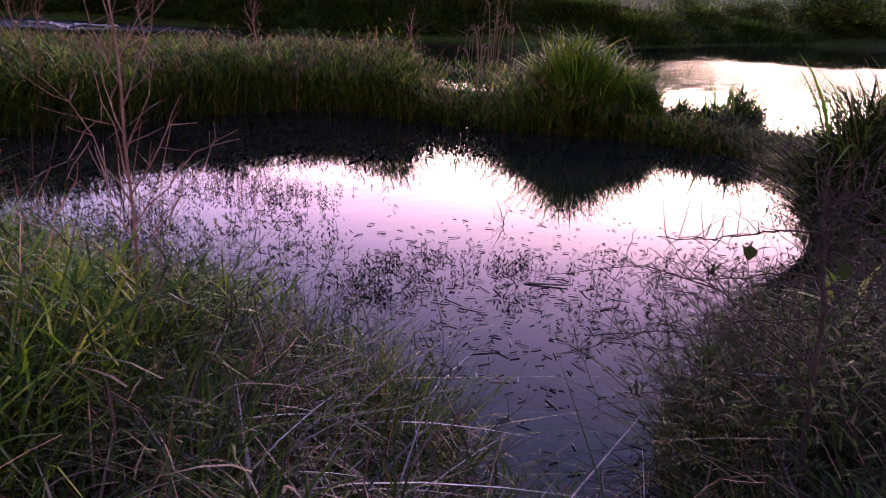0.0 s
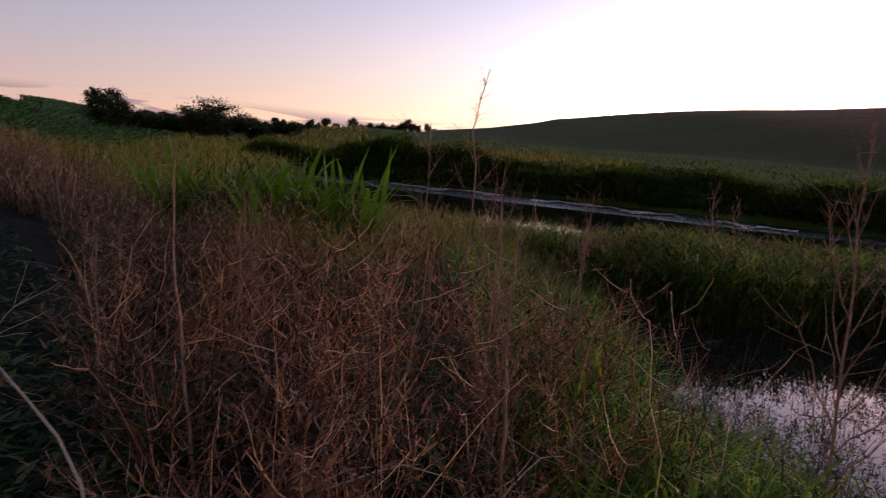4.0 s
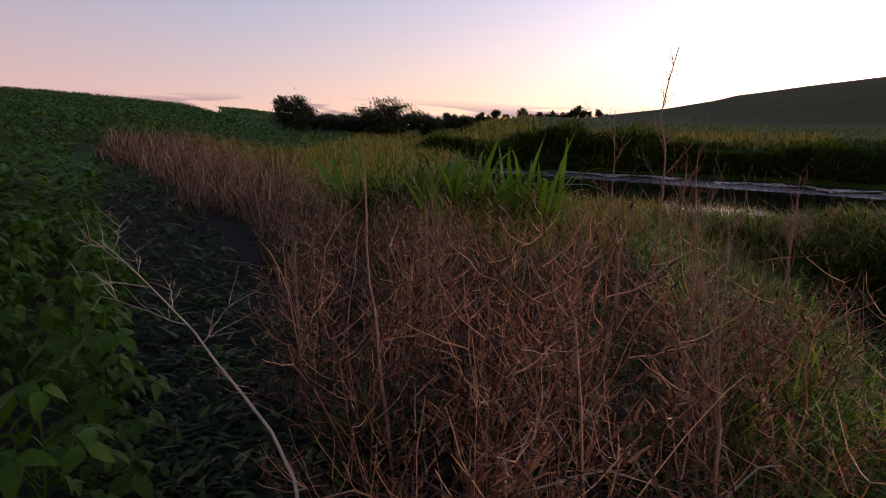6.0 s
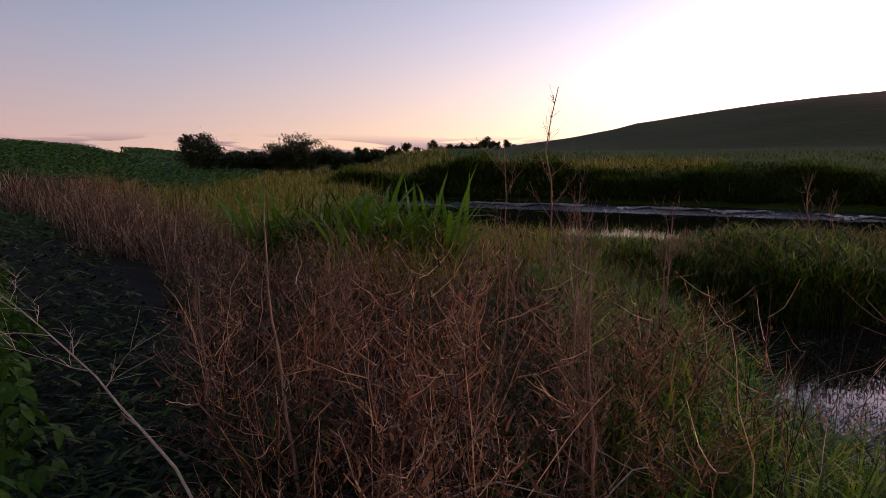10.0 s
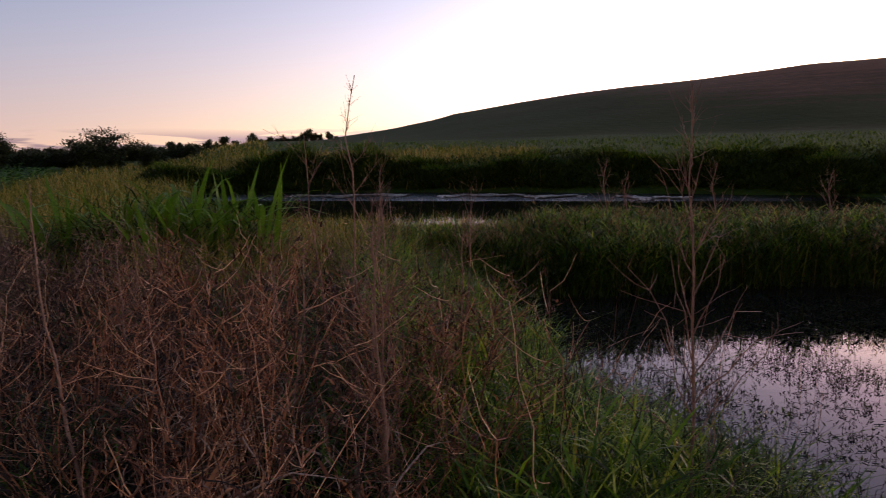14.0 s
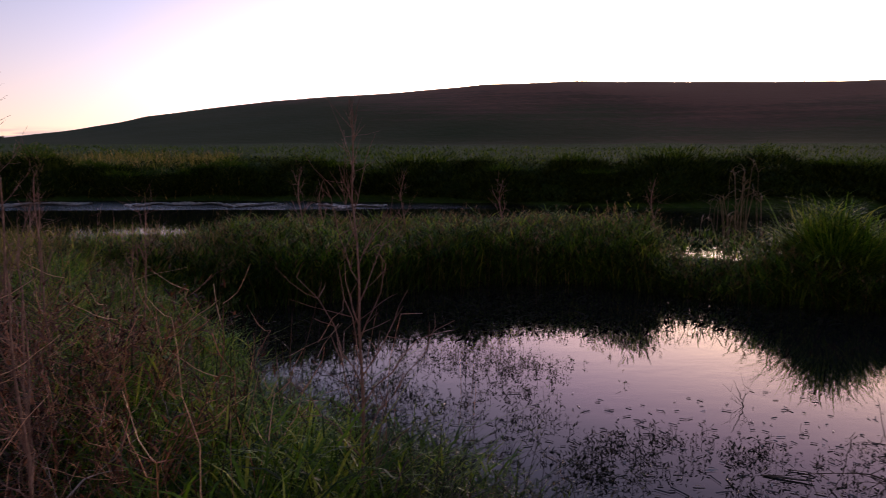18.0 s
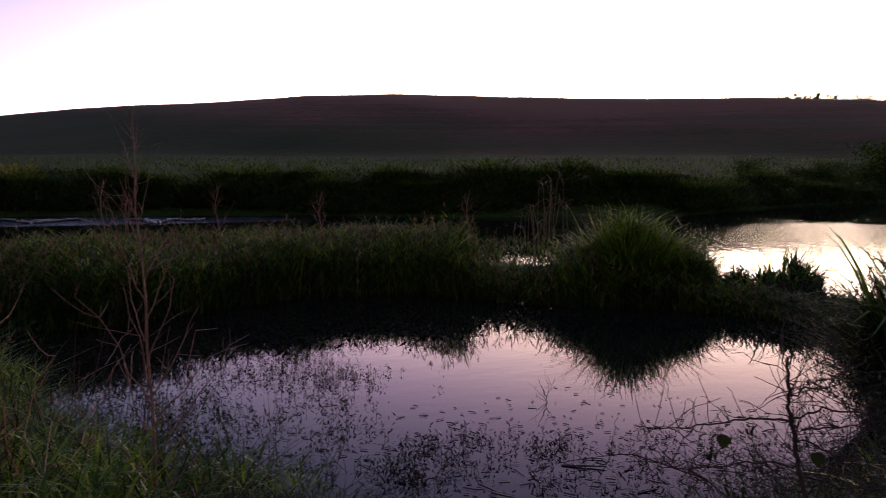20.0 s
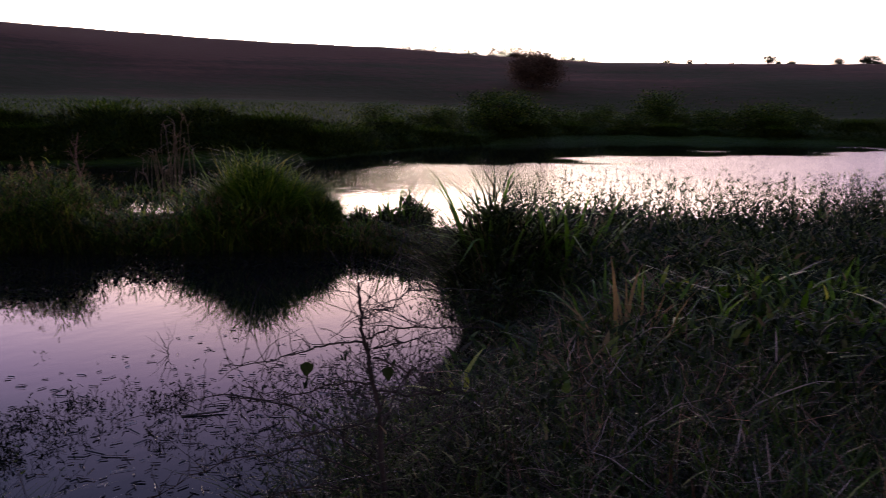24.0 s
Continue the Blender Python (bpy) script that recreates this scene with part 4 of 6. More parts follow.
q = np.concatenate([polar(80, -56, -10, 1.5, 5.5, 0), scatter(30, MOUND)])
q = q[inside(np.array(MOUND), q[:, 0], q[:, 1])]
q = np.concatenate([q, scatter(24, [(-1.6, 4.6), (-0.7, 4.4), (-0.15, 3.4), (-0.3, 2.3), (-0.9, 2.7)])])
stuff("dry_stems", *arching(q, 0.5, 1.1, 0.0042, 7), TWIG, "stiff brown stems arching out of the dead grass", "dry stems")
for i, (x, y, a, L) in enumerate([(-1.55, 2.15, 60, 0.75), (-1.1, 2.0, 110, 0.6), (-2.1, 2.75, 80, 0.8), (-1.3, 2.5, -60, 0.7), (-1.75, 2.9, 130, 0.7), (-0.9, 2.35, 20, 0.6), (-2.6, 3.2, 100, 0.8), (-1.0, 2.9, -110, 0.6), (-0.75, 2.05, 150, 0.5)]):
    d = np.array([math.sin(radians(a)), math.cos(radians(a)), 0])
    bare_plant("broken_stem", (x, y, gz(x, y)), [(0, 0, 0.12), d * L * 0.35 + [0, 0, 0.4], d * L * 0.7 + [0, 0, 0.5], d * L + [0, 0, 0.44]], 0.0065, [(0.4, a + 60, 0.2, 0.5), (0.6, a - 70, 0.22, 0.5), (0.8, a + 30, 0.15, 0.4)],
               PALEBARK, "pale broken stem lying across the dead grass", "dry stem", "broken stems on the mound", 4, 0.08)

ms = np.random.RandomState(31)
for i in range(20):
    u = i / 19
    x, y = -0.62 - 1.15 * u + ms.normal(0, 0.07), 1.72 + 0.45 * u + abs(ms.normal(0, 0.22))
    a, L, h = ms.uniform(0, 360), ms.uniform(0.3, 0.62), ms.uniform(0.24, 0.5)
    d = np.array([math.sin(radians(a)), math.cos(radians(a)), 0])
    bare_plant("bent_stem", (x, y, gz(x, y)), [(0, 0, 0.02), d * L * 0.2 + [0, 0, h * 0.7], d * L * 0.6 + [0, 0, h], d * L + [0, 0, h * ms.uniform(0.6, 1.1)]], ms.uniform(0.0045, 0.0075), [(0.5, a + 55, 0.16, 0.5), (0.7, a - 60, 0.15, 0.5), (0.85, a + 30, 0.1, 0.4)],
               RUSTBARK, "bent orange-brown dead stem at the foot of the mound", "dry stem", "bent stems on the mound", 5, 0.07)

for x, y, a, L, h in [(2.3, 1.55, 70, 0.6, 0.3), (2.7, 1.75, 100, 0.7, 0.34), (2.9, 1.2, 40, 0.6, 0.3), (3.3, 1.6, 120, 0.75, 0.36), (2.5, 2.15, 80, 0.55, 0.3), (3.1, 2.2, 60, 0.6, 0.34), (3.6, 1.3, 20, 0.7, 0.34), (2.2, 1.2, 130, 0.5, 0.26), (3.5, 2.3, 100, 0.6, 0.4), (2.0, 1.75, 95, 0.5, 0.3), (2.75, 2.5, 50, 0.5, 0.36)]:
    d = np.array([math.sin(radians(a)), math.cos(radians(a)), 0])
    bare_plant("fallen_stem", (x, y, gz(x, y)), [(0, 0, 0.08), d * L * 0.3 + [0, 0, h * 0.8], d * L * 0.65 + [0, 0, h], d * L + [0, 0, h * 0.95]], 0.0045, [(0.45, a + 50, 0.16, 0.5), (0.65, a - 60, 0.18, 0.5)],
               PALEBARK, "pale dry stem fallen across the near bank", "dry stem", "fallen stems on the near bank", 3, 0.07)

DARK_BUSH = "dark weeds on the near bank"
dark = [dead_bush((1.98, 2.05, gz(1.98, 2.05)), 0.6, 0.4, 6, DARKBARK, DARKWEED, 7, "dark branching weed on the near bank", DARK_BUSH, 0.0032),
        dead_bush((2.2, 2.2, gz(2.2, 2.2)), 0.7, 0.35, 6, DARKBARK, DARKWEED, 8, "dark branching weed on the near bank", DARK_BUSH, 0.0032)]
for x, y, k in [(4.65, 4.15, 1.2), (4.85, 4.4, 1.3), (4.4, 3.9, 1.0), (5.1, 4.65, 1.3), (4.95, 4.1, 1.1), (1.85, 2.15, 0.8), (2.08, 1.85, 1.0), (2.3, 2.05, 1.0), (2.15, 2.5, 0.85), (2.45, 2.45, 0.9), (2.45, 2.75, 0.8), (2.75, 2.8, 0.8), (1.95, 1.85, 0.9), (2.35, 1.75, 0.9), (0.55, 3.2, 0.7), (0.1, 3.35, 0.75), (0.35, 3.5, 0.65), (-0.25, 3.75, 0.8), (0.8, 3.35, 0.6)]:
    copy_thing(dark[int(bs.randint(0, 2))], pose(x, y, gz(x, y) - 0.02, bs.normal(0, 6), bs.normal(0, 6), bs.uniform(0, 360)) @ Matrix.Diagonal((k, k, k, 1)))

# ---- strip along the track, and the meadow ----
STRIP = [(-4.6, 4.1), (-8.0, 6.0), (-12.0, 7.6), (-18.5, 10.2), (-24, 13.4), (-43, 25), (-44, 31), (-34, 26), (-17, 14), (-8, 8.0), (-5.6, 6.2)]
q = np.concatenate([scatter(14000, STRIP), polar(17000, -64, -46, 5.5, 40, 0)])
q = q[inside(np.array(STRIP), q[:, 0], q[:, 1])]
q = q[~in_field(q[:, 0], q[:, 1])]
cs = -1.15 - crop_side(q[:, 0], q[:, 1]) + np.interp(np.hypot(q[:, 0] - CX, q[:, 1] - CY), [6, 12, 23], [-0.6, 0.1, 2.0])
q = q[(cs > 0.6 + 0.9 * wave(q[:, 0], q[:, 1], 0.6) + 0.35 * wave(q[:, 0], q[:, 1], 1.3)) & (wave(q[:, 0], q[:, 1], 2.4) > U(-1.0, 0.3, len(q)))]
P = on_land(q)
n = len(P)
rr = np.hypot(P[:, 0] - CX, P[:, 1] - CY)
H = 0.72 * np.interp(rr, [8, 20], [1.0, 0.8]) * np.clip(N(1, 0.3, n), 0.3, 1.6) * (1 + 0.35 * wave(P[:, 0], P[:, 1], 1.3)) * (0.75 + 0.35 * wave(P[:, 0], P[:, 1], 0.6)) * 1.25
V, T = blades(P, H, 0.008 + 0.0008 * rr, U(0, 6.283, n), np.abs(N(0, 0.4, n)), np.abs(N(0.1, 0.5, n)), 3)
stuff("dry_grass", V, T, TAN, "tall tan dead grass in uneven tufts along the field track", "dry grass")
q = q[::9]
stuff("dry_stalks", *stalk_mass(q[np.hypot(q[:, 0], q[:, 1]) < 16], 0.5, 1.0, 0.0015, 0.004, 0.16, 5, 0.1), DRY, "brown branching stalks along the field track", "dry stalks")
P = on_land(np.concatenate([polar(52000, -56, -10, 5.6, 60, 0), polar(9000, -56, -30, 30, 130, 0)]))
P = P[(crop_side(P[:, 0], P[:, 1]) < -2.6) & ~in_field(P[:, 0], P[:, 1]) & ~inside(np.array(MOUND), P[:, 0], P[:, 1])]
rr = np.hypot(P[:, 0] - CX, P[:, 1] - CY)
n = len(P)
H = 0.55 * np.clip(N(1, 0.3, n), 0.3, 1.7) * (1 + 0.4 * wave(P[:, 0], P[:, 1], 1.1))
low = (az_of(P) > -37) & (rr > 8.5) & (rr < 31)
H = np.where(low, np.minimum(H, np.clip(1.84 - 0.07 * rr - P[:, 2], 0.06, None) * U(0.6, 1.15, n)), H)
V, T = blades(P, H, 0.006 + 0.0011 * rr, U(0, 6.283, n), np.abs(N(0, 0.4, n)), np.abs(N(0, 0.5, n)), 2)
stuff("meadow_grass", V, T, MEADOW, "yellow-green meadow grass beyond the mound", "grass")

# ---- green bank at the pond's end ----
BANK = [(-1.45, 4.2), (-2.3, 6.0), (-3.2, 7.6), (-3.6, 10.6), (-2.4, 10.6), (-2.0, 8.2), (-0.9, 6.4), (-0.5, 5.0), (0.1, 4.3), (0.8, 3.9), (0.2, 3.2), (-0.3, 2.3), (-0.85, 2.9)]
P = on_land(scatter(9000, BANK), -0.05)
stuff("green_grass", *grass(P, 0.48, 0.009, 0.45, 0.7, 3, 0.35, 0.35), GREEN, "fresh green grass on the pond bank", "grass")
P = on_land(scatter(8500, BANK), -0.05)
stuff("leafy_grass", *leafy(P, 0.46 * U(0.6, 1.2, len(P)) * (1 + 0.3 * wave(P[:, 0], P[:, 1], 3.0)), 5, 0.15, 0.012), GREEN, "leafy green grass on the pond bank", "grass")
q = scatter(500, BANK)
stuff("dry_stalks", *stalk_mass(q, 0.5, 0.95, 0.0015, 0.003, 0.15, 4, 0.09), DRY, "thin brown weed stalks among green grass", "dry stalks")

# ---- near bank ----
NEAR = [(-0.8, 1.2), (-0.7, 2.7), (0.2, 3.3), (0.8, 3.9), (1.1, 3.6), (1.3, 2.9), (1.3, 2.2), (1.6, 2.0), (2.1, 2.8), (3.0, 3.4), (4.2, 3.8), (5.3, 4.9), (5.8, 3.6), (5.0, 1.8), (3.4, 0.6), (1.6, 0.5), (0.9, 1.3), (0, 1.55)]


def clear_of_eye(P, r):
    return P[np.hypot(P[:, 0] - 0.15, P[:, 1] - 0.45) > r]


P = clear_of_eye(on_land(scatter(9000, NEAR), 0.0), 1.0)
stuff("mixed_grass", *grass(P, 0.33, 0.0075, 0.6, 0.8, 4, 0.4, 0.4), MIXED, "mixed green and straw-coloured grass on the near bank", "grass")
P = clear_of_eye(on_land(scatter(14000, NEAR), 0.0), 1.0)
P = P[P[:, 0] > 1.6]
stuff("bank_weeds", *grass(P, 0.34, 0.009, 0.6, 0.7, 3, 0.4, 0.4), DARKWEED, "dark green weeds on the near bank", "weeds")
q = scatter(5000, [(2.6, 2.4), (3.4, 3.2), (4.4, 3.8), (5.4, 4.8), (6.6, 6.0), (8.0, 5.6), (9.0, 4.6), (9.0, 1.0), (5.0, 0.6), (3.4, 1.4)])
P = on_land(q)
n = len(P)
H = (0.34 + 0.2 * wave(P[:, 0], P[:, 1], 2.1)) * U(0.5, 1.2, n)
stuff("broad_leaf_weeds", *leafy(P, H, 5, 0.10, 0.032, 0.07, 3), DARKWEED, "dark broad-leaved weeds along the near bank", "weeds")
sel = (wave(P[:, 0], P[:, 1], 1.7) > 0.1) & (np.hypot(P[:, 0], P[:, 1]) < 6.5) & (U(0, 1, n) < 0.35)
stuff("broad_leaf_weeds", *leafy(P[sel], H[sel] * 1.15, 4, 0.15, 0.035, 0.07, 3, 0.5), GREEN, "bright green broad-leaved weeds along the near bank", "weeds")
P = clear_of_eye(on_land(scatter(5200, NEAR), 0.0), 1.3)
stuff("leafy_grass", *leafy(P, 0.28 * U(0.5, 1.3, len(P)) * (1 + 0.4 * wave(P[:, 0], P[:, 1], 3.4)), 5, 0.13, 0.009, 0.07, 3), MIXED, "leafy green and brown grass on the near bank", "grass")
P = clear_of_eye(on_land(scatter(6500, NEAR), 0.0), 1.0)
P = P[(shore(POND, P[:, 0], P[:, 1]) > 0.3) | (P[:, 1] > 3.2)]
P = P[(P[:, 0] < 1.4) | ((np.hypot(P[:, 0], P[:, 1]) < 3.9) & (wave(P[:, 0], P[:, 1], 3.3) > U(-0.8, 0.4, len(P))))]
stuff("dry_grass", *grass(P, 0.33, 0.0125, 0.9, 1.3, 6, 0.22, 0.3), PALE, "grey withered straw bent over the near bank", "dry grass")
q = clear_of_eye(scatter(230, NEAR), 2.0)
q = q[shore(POND, q[:, 0], q[:, 1]) > 0.4]
stuff("dry_stems", *arching(q, 0.15, 0.5, 0.0038, 9), PALE, "grey arching stems tangled over the near bank", "dry stems")
q = clear_of_eye(scatter(1000, NEAR), 1.2)
stuff("dry_stalks", *stalk_mass(q, 0.15, 0.5, 0.001, 0.0024, 0.17, 6, 0.08), DRY, "thin brown stalks tangled in the near grass", "dry stalks")
q = np.array([(x, y) for x, y in scatter(80, NEAR) if math.hypot(x - 0.15, y - 0.45) > 2.1])
q = q[shore(POND, q[:, 0], q[:, 1]) > 0.4]
P = on_land(q)
n = len(P)
a = U(0, 6.283, n)
L = U(0.3, 0.75, n)
t = np.linspace(0, 1, 8)[None, :, None]
arc = P[:, None] + np.stack([np.sin(a), np.cos(a), np.zeros(n)], -1)[:, None] * (L[:, None, None] * t) + np.array([0, 0, 1.0]) * (L[:, None, None] * (1.7 * t - 1.75 * t ** 2))
stuff("bent_straws", *tubes(arc, np.linspace(1, 0.4, 8)[None] * U(0.001, 0.0022, n)[:, None]), TAN, "long straws arching over the near bank", "straw")

# ---- island between pond and lake ----
P = on_land(polar(52000, -24, 47, 9.6, 18.0, 0.5), -0.12)
P = P[(shore(LAKE, P[:, 0], P[:, 1]) < 6) & (shore(POND, P[:, 0], P[:, 1]) < 6)]
n = len(P)
rr = np.hypot(P[:, 0] - CX, P[:, 1] - CY)
fall = np.interp(az_of(P), [-24, -14, -10, 10, 20.2, 21.3, 27, 28.5, 36, 38, 47], [0.098, 0.098, 0.082, 0.076, 0.074, 0.126, 0.126, 0.10, 0.12, 0.135, 0.15])
lump = 0.86 + 0.16 * wave(P[:, 0], P[:, 1], 2.2) + 0.1 * wave(P[:, 0], P[:, 1], 0.9)
H = np.clip((EYE_Z - fall * rr) * lump - np.clip(P[:, 2], 0, None), 0.06, 1.15) * np.interp(shore(POND, P[:, 0], P[:, 1]), [0, 0.4], [0.9, 1.0]) * np.clip(N(0.92, 0.14, n), 0.4, 1.2)
low_gap = (az_of(P) > 20.5) & (az_of(P) < 28.5)
H = np.where(low_gap & (U(0, 1, n) < 0.09), 0.62 * U(0.6, 1.1, n), H)
tall = H > 0.28
leaf = np.clip(0.32 * H, 0.05, 0.19)
V, T = blades(P - [0, 0, 0.03], H, U(0.008, 0.018, n), U(0, 6.283, n), np.abs(N(0, 0.3, n)), np.abs(N(0, 0.5, n)), 3)
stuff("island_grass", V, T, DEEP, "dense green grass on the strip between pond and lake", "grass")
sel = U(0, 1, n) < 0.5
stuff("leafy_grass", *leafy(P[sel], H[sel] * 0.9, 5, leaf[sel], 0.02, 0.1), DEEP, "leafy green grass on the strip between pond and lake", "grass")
# brighter green on the upper leaves only, painting the lit top of the grass
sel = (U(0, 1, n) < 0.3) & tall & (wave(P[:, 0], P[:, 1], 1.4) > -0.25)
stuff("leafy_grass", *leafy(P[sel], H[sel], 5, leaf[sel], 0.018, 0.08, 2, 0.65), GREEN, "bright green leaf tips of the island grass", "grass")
sel = tall & (U(0, 1, n) < 0.26)
top, k = P[sel], int(sel.sum())
h = H[sel] * U(1.0, 1.28, k)
yaw, lean = U(0, 6.283, k), np.abs(N(0, 0.2, k))
out = [blades(top, h, U(0.005, 0.010, k), yaw, lean, np.full(k, 0.1), 3)]
tip = top + np.column_stack([np.sin(yaw) * h * (lean + 0.1), np.cos(yaw) * h * (lean + 0.1), h * 0.9])
for i in range(6):
    out.append(blades(tip - [0, 0, 1] * U(0, 0.09, (k, 1)), U(0.04, 0.1, k), U(0.008, 0.016, k), U(0, 6.283, k), U(0.2, 0.9, k), U(0.1, 0.6, k), 2))
stuff("seed_stems", *joined(out), SEEDHEAD, "brown seeding stems above the island grass", "grass")

# ---- right bank ----
RIGHT = [(4.6, 3.9), (5.4, 4.9), (6.6, 6.2), (7.2, 7.4), (7.8, 8.6), (8.4, 7.6), (9.2, 5.6), (10.6, 4.5), (13.5, 3.9), (20, 3.3), (20, -3), (8, -3), (5, 1.2)]
P = on_land(scatter(13000, RIGHT), 0.02)
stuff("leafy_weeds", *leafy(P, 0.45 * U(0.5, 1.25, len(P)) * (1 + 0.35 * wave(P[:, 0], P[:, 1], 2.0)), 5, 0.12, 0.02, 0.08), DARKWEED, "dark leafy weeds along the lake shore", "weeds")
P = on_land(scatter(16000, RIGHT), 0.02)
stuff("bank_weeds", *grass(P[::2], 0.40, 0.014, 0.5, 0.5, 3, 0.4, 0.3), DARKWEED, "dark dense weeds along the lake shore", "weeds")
q = scatter(1500, [(7.3, 7.2), (7.9, 8.5), (8.5, 7.4), (9.3, 5.5), (10.7, 4.4), (13.5, 3.8), (18, 3.4), (18, 2.0), (9.0, 3.0), (7.0, 5.6)])
P = on_land(q)
n = len(P)
top = P + np.column_stack([N(0, 0.12, n), N(0, 0.12, n), U(0.5, 0.9, n)])
main = crooked(P, top, 5, 0.05)
out = [tubes(main, U(0.0015, 0.003, n)[:, None] * np.linspace(1, 0.4, 5))]
for k in range(9):
    f = U(0.35, 1.0, n)
    i = np.clip((f * 4).astype(int), 0, 3)
    s0 = main[np.arange(n), i] * (1 - (f * 4 - i))[:, None] + main[np.arange(n), i + 1] * (f * 4 - i)[:, None]
    out.append(blades(s0, U(0.03, 0.07, n), U(0.012, 0.022, n), U(0, 6.283, n), U(0.6, 1.6, n), U(0, 0.4, n), 2))
stuff("shore_weeds", *joined(out), DARKWEED, "leafy dark weed stems with ragged tips by the lake", "weeds")

# ---- far bank and plain ----
az = U(-40, 95, 40000)
rr = np.interp(az, FAR_AZ, FAR_R) + U(-0.2, 1, len(az)) ** 2 * 60
q = np.column_stack([CX + rr * np.sin(np.radians(az)), CY + rr * np.cos(np.radians(az))])
P = on_land(q, -0.05)
n = len(P)
rr = np.hypot(P[:, 0] - CX, P[:, 1] - CY)
edge = rr - np.interp(az_of(P), FAR_AZ, FAR_R)
H = (0.3 + 0.14 * wave(P[:, 0], P[:, 1], 0.9) + 0.1 * wave(P[:, 0], P[:, 1], 2.3)) * np.clip(N(1, 0.2, n), 0.5, 1.4)
# blades near the water get the dark tone, painting the bank's shaded front
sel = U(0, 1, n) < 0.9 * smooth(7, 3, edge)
stuff("leafy_grass", *leafy(P[sel], H[sel] * 0.9, 6, 0.16, 0.05, 0.22), BANKSHADED, "rank leafy grass on the far lake bank", "grass")
# blades farther back get the lighter tone, painting the lit top
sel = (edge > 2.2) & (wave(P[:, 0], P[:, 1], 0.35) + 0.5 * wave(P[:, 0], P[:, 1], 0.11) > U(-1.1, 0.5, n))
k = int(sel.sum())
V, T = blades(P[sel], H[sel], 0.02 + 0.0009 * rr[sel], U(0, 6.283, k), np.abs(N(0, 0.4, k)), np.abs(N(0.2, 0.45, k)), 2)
stuff("far_bank_grass", V, T, MEADOWLIT, "rank green grass on the far lake bank and plain, coloured lighter as the lit top", "grass")


def grass_mound(loc, w, h, seed):
    """A rounded hummock of rank grass, its blades hanging down the front; shade and light are put into their colours.
    """
    r2 = np.random.RandomState(seed)
    root = thing("grass_mound", loc, "rounded hummock of rank grass on the far lake bank, coloured shaded below and lit on top", "grass mound", "hummocks on the far bank")
    k = 2600
    a, u = r2.uniform(0, 6.283, k), np.sqrt(r2.uniform(0, 1, k))
    knob = 1 + 0.16 * np.sin(3 * a + seed) + 0.1 * np.sin(7 * a + 2 * seed)
    x, y = 0.5 * w * u * knob * np.sin(a), 0.36 * w * u * knob * np.cos(a)
    z = h * np.sqrt(np.clip(1 - u ** 2.6, 0, 1)) * (1 + 0.2 * np.sin(x * 2.7 + seed) * np.cos(y * 3.1)) * r2.uniform(0.55, 1.0, k)
    P = np.column_stack([x, y, z - 0.12])
    d = r2.uniform(0.16, 0.36, k)
    # split by height: shaded tone below, lit tone along the crest
    for name, cut, mt in (("foliage", z < 0.8 * h, BANKSHADED), ("leaf_crest", z >= 0.8 * h, MEADOWLIT)):
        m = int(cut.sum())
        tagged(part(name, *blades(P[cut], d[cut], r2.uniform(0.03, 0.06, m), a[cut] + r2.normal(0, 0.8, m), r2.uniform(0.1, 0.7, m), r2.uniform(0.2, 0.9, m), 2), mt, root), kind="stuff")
    return root


fs = np.random.RandomState(77)
hummocks = []
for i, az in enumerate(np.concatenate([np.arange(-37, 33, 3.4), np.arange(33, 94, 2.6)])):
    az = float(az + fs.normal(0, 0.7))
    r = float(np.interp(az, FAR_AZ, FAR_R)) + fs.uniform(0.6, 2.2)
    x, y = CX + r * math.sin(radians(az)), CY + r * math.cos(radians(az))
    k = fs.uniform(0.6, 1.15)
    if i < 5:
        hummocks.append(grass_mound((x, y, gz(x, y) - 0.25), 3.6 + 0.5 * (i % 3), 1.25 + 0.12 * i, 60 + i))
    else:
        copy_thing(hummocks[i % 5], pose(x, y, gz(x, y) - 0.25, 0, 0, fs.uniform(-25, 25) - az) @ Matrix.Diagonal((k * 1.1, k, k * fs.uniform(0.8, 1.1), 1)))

# pale flat flakes in broken bands, painting glints of ruffled water under the far bank
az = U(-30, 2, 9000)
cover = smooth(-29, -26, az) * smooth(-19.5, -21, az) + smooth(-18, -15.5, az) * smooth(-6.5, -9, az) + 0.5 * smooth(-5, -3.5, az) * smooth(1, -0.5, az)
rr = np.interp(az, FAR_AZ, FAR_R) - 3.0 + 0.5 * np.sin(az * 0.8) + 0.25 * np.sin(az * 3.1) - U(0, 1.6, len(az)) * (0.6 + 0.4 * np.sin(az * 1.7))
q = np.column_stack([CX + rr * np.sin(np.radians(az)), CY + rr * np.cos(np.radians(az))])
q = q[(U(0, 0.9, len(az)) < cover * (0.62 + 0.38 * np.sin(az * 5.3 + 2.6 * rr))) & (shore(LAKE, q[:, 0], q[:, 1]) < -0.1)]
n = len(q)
stuff("floating_weed", *blades(np.column_stack([q, np.full(n, 0.012)]), U(0.05, 0.13, n), U(0.06, 0.2, n), U(0, 6.283, n), np.full(n, 0.95), np.full(n, 1.0), 2), GLINT, "pale broken mats of floating weed on the lake", "water weed")

# dry grass along the crest of the hill
az = U(-26, 76, 9000)
q = np.column_stack([CX + (250 + U(-7, 3, 9000)) * np.sin(np.radians(az)), CY + (250 + U(-7, 3, 9000)) * np.cos(np.radians(az))])
P = on_land(q)
n = len(P)
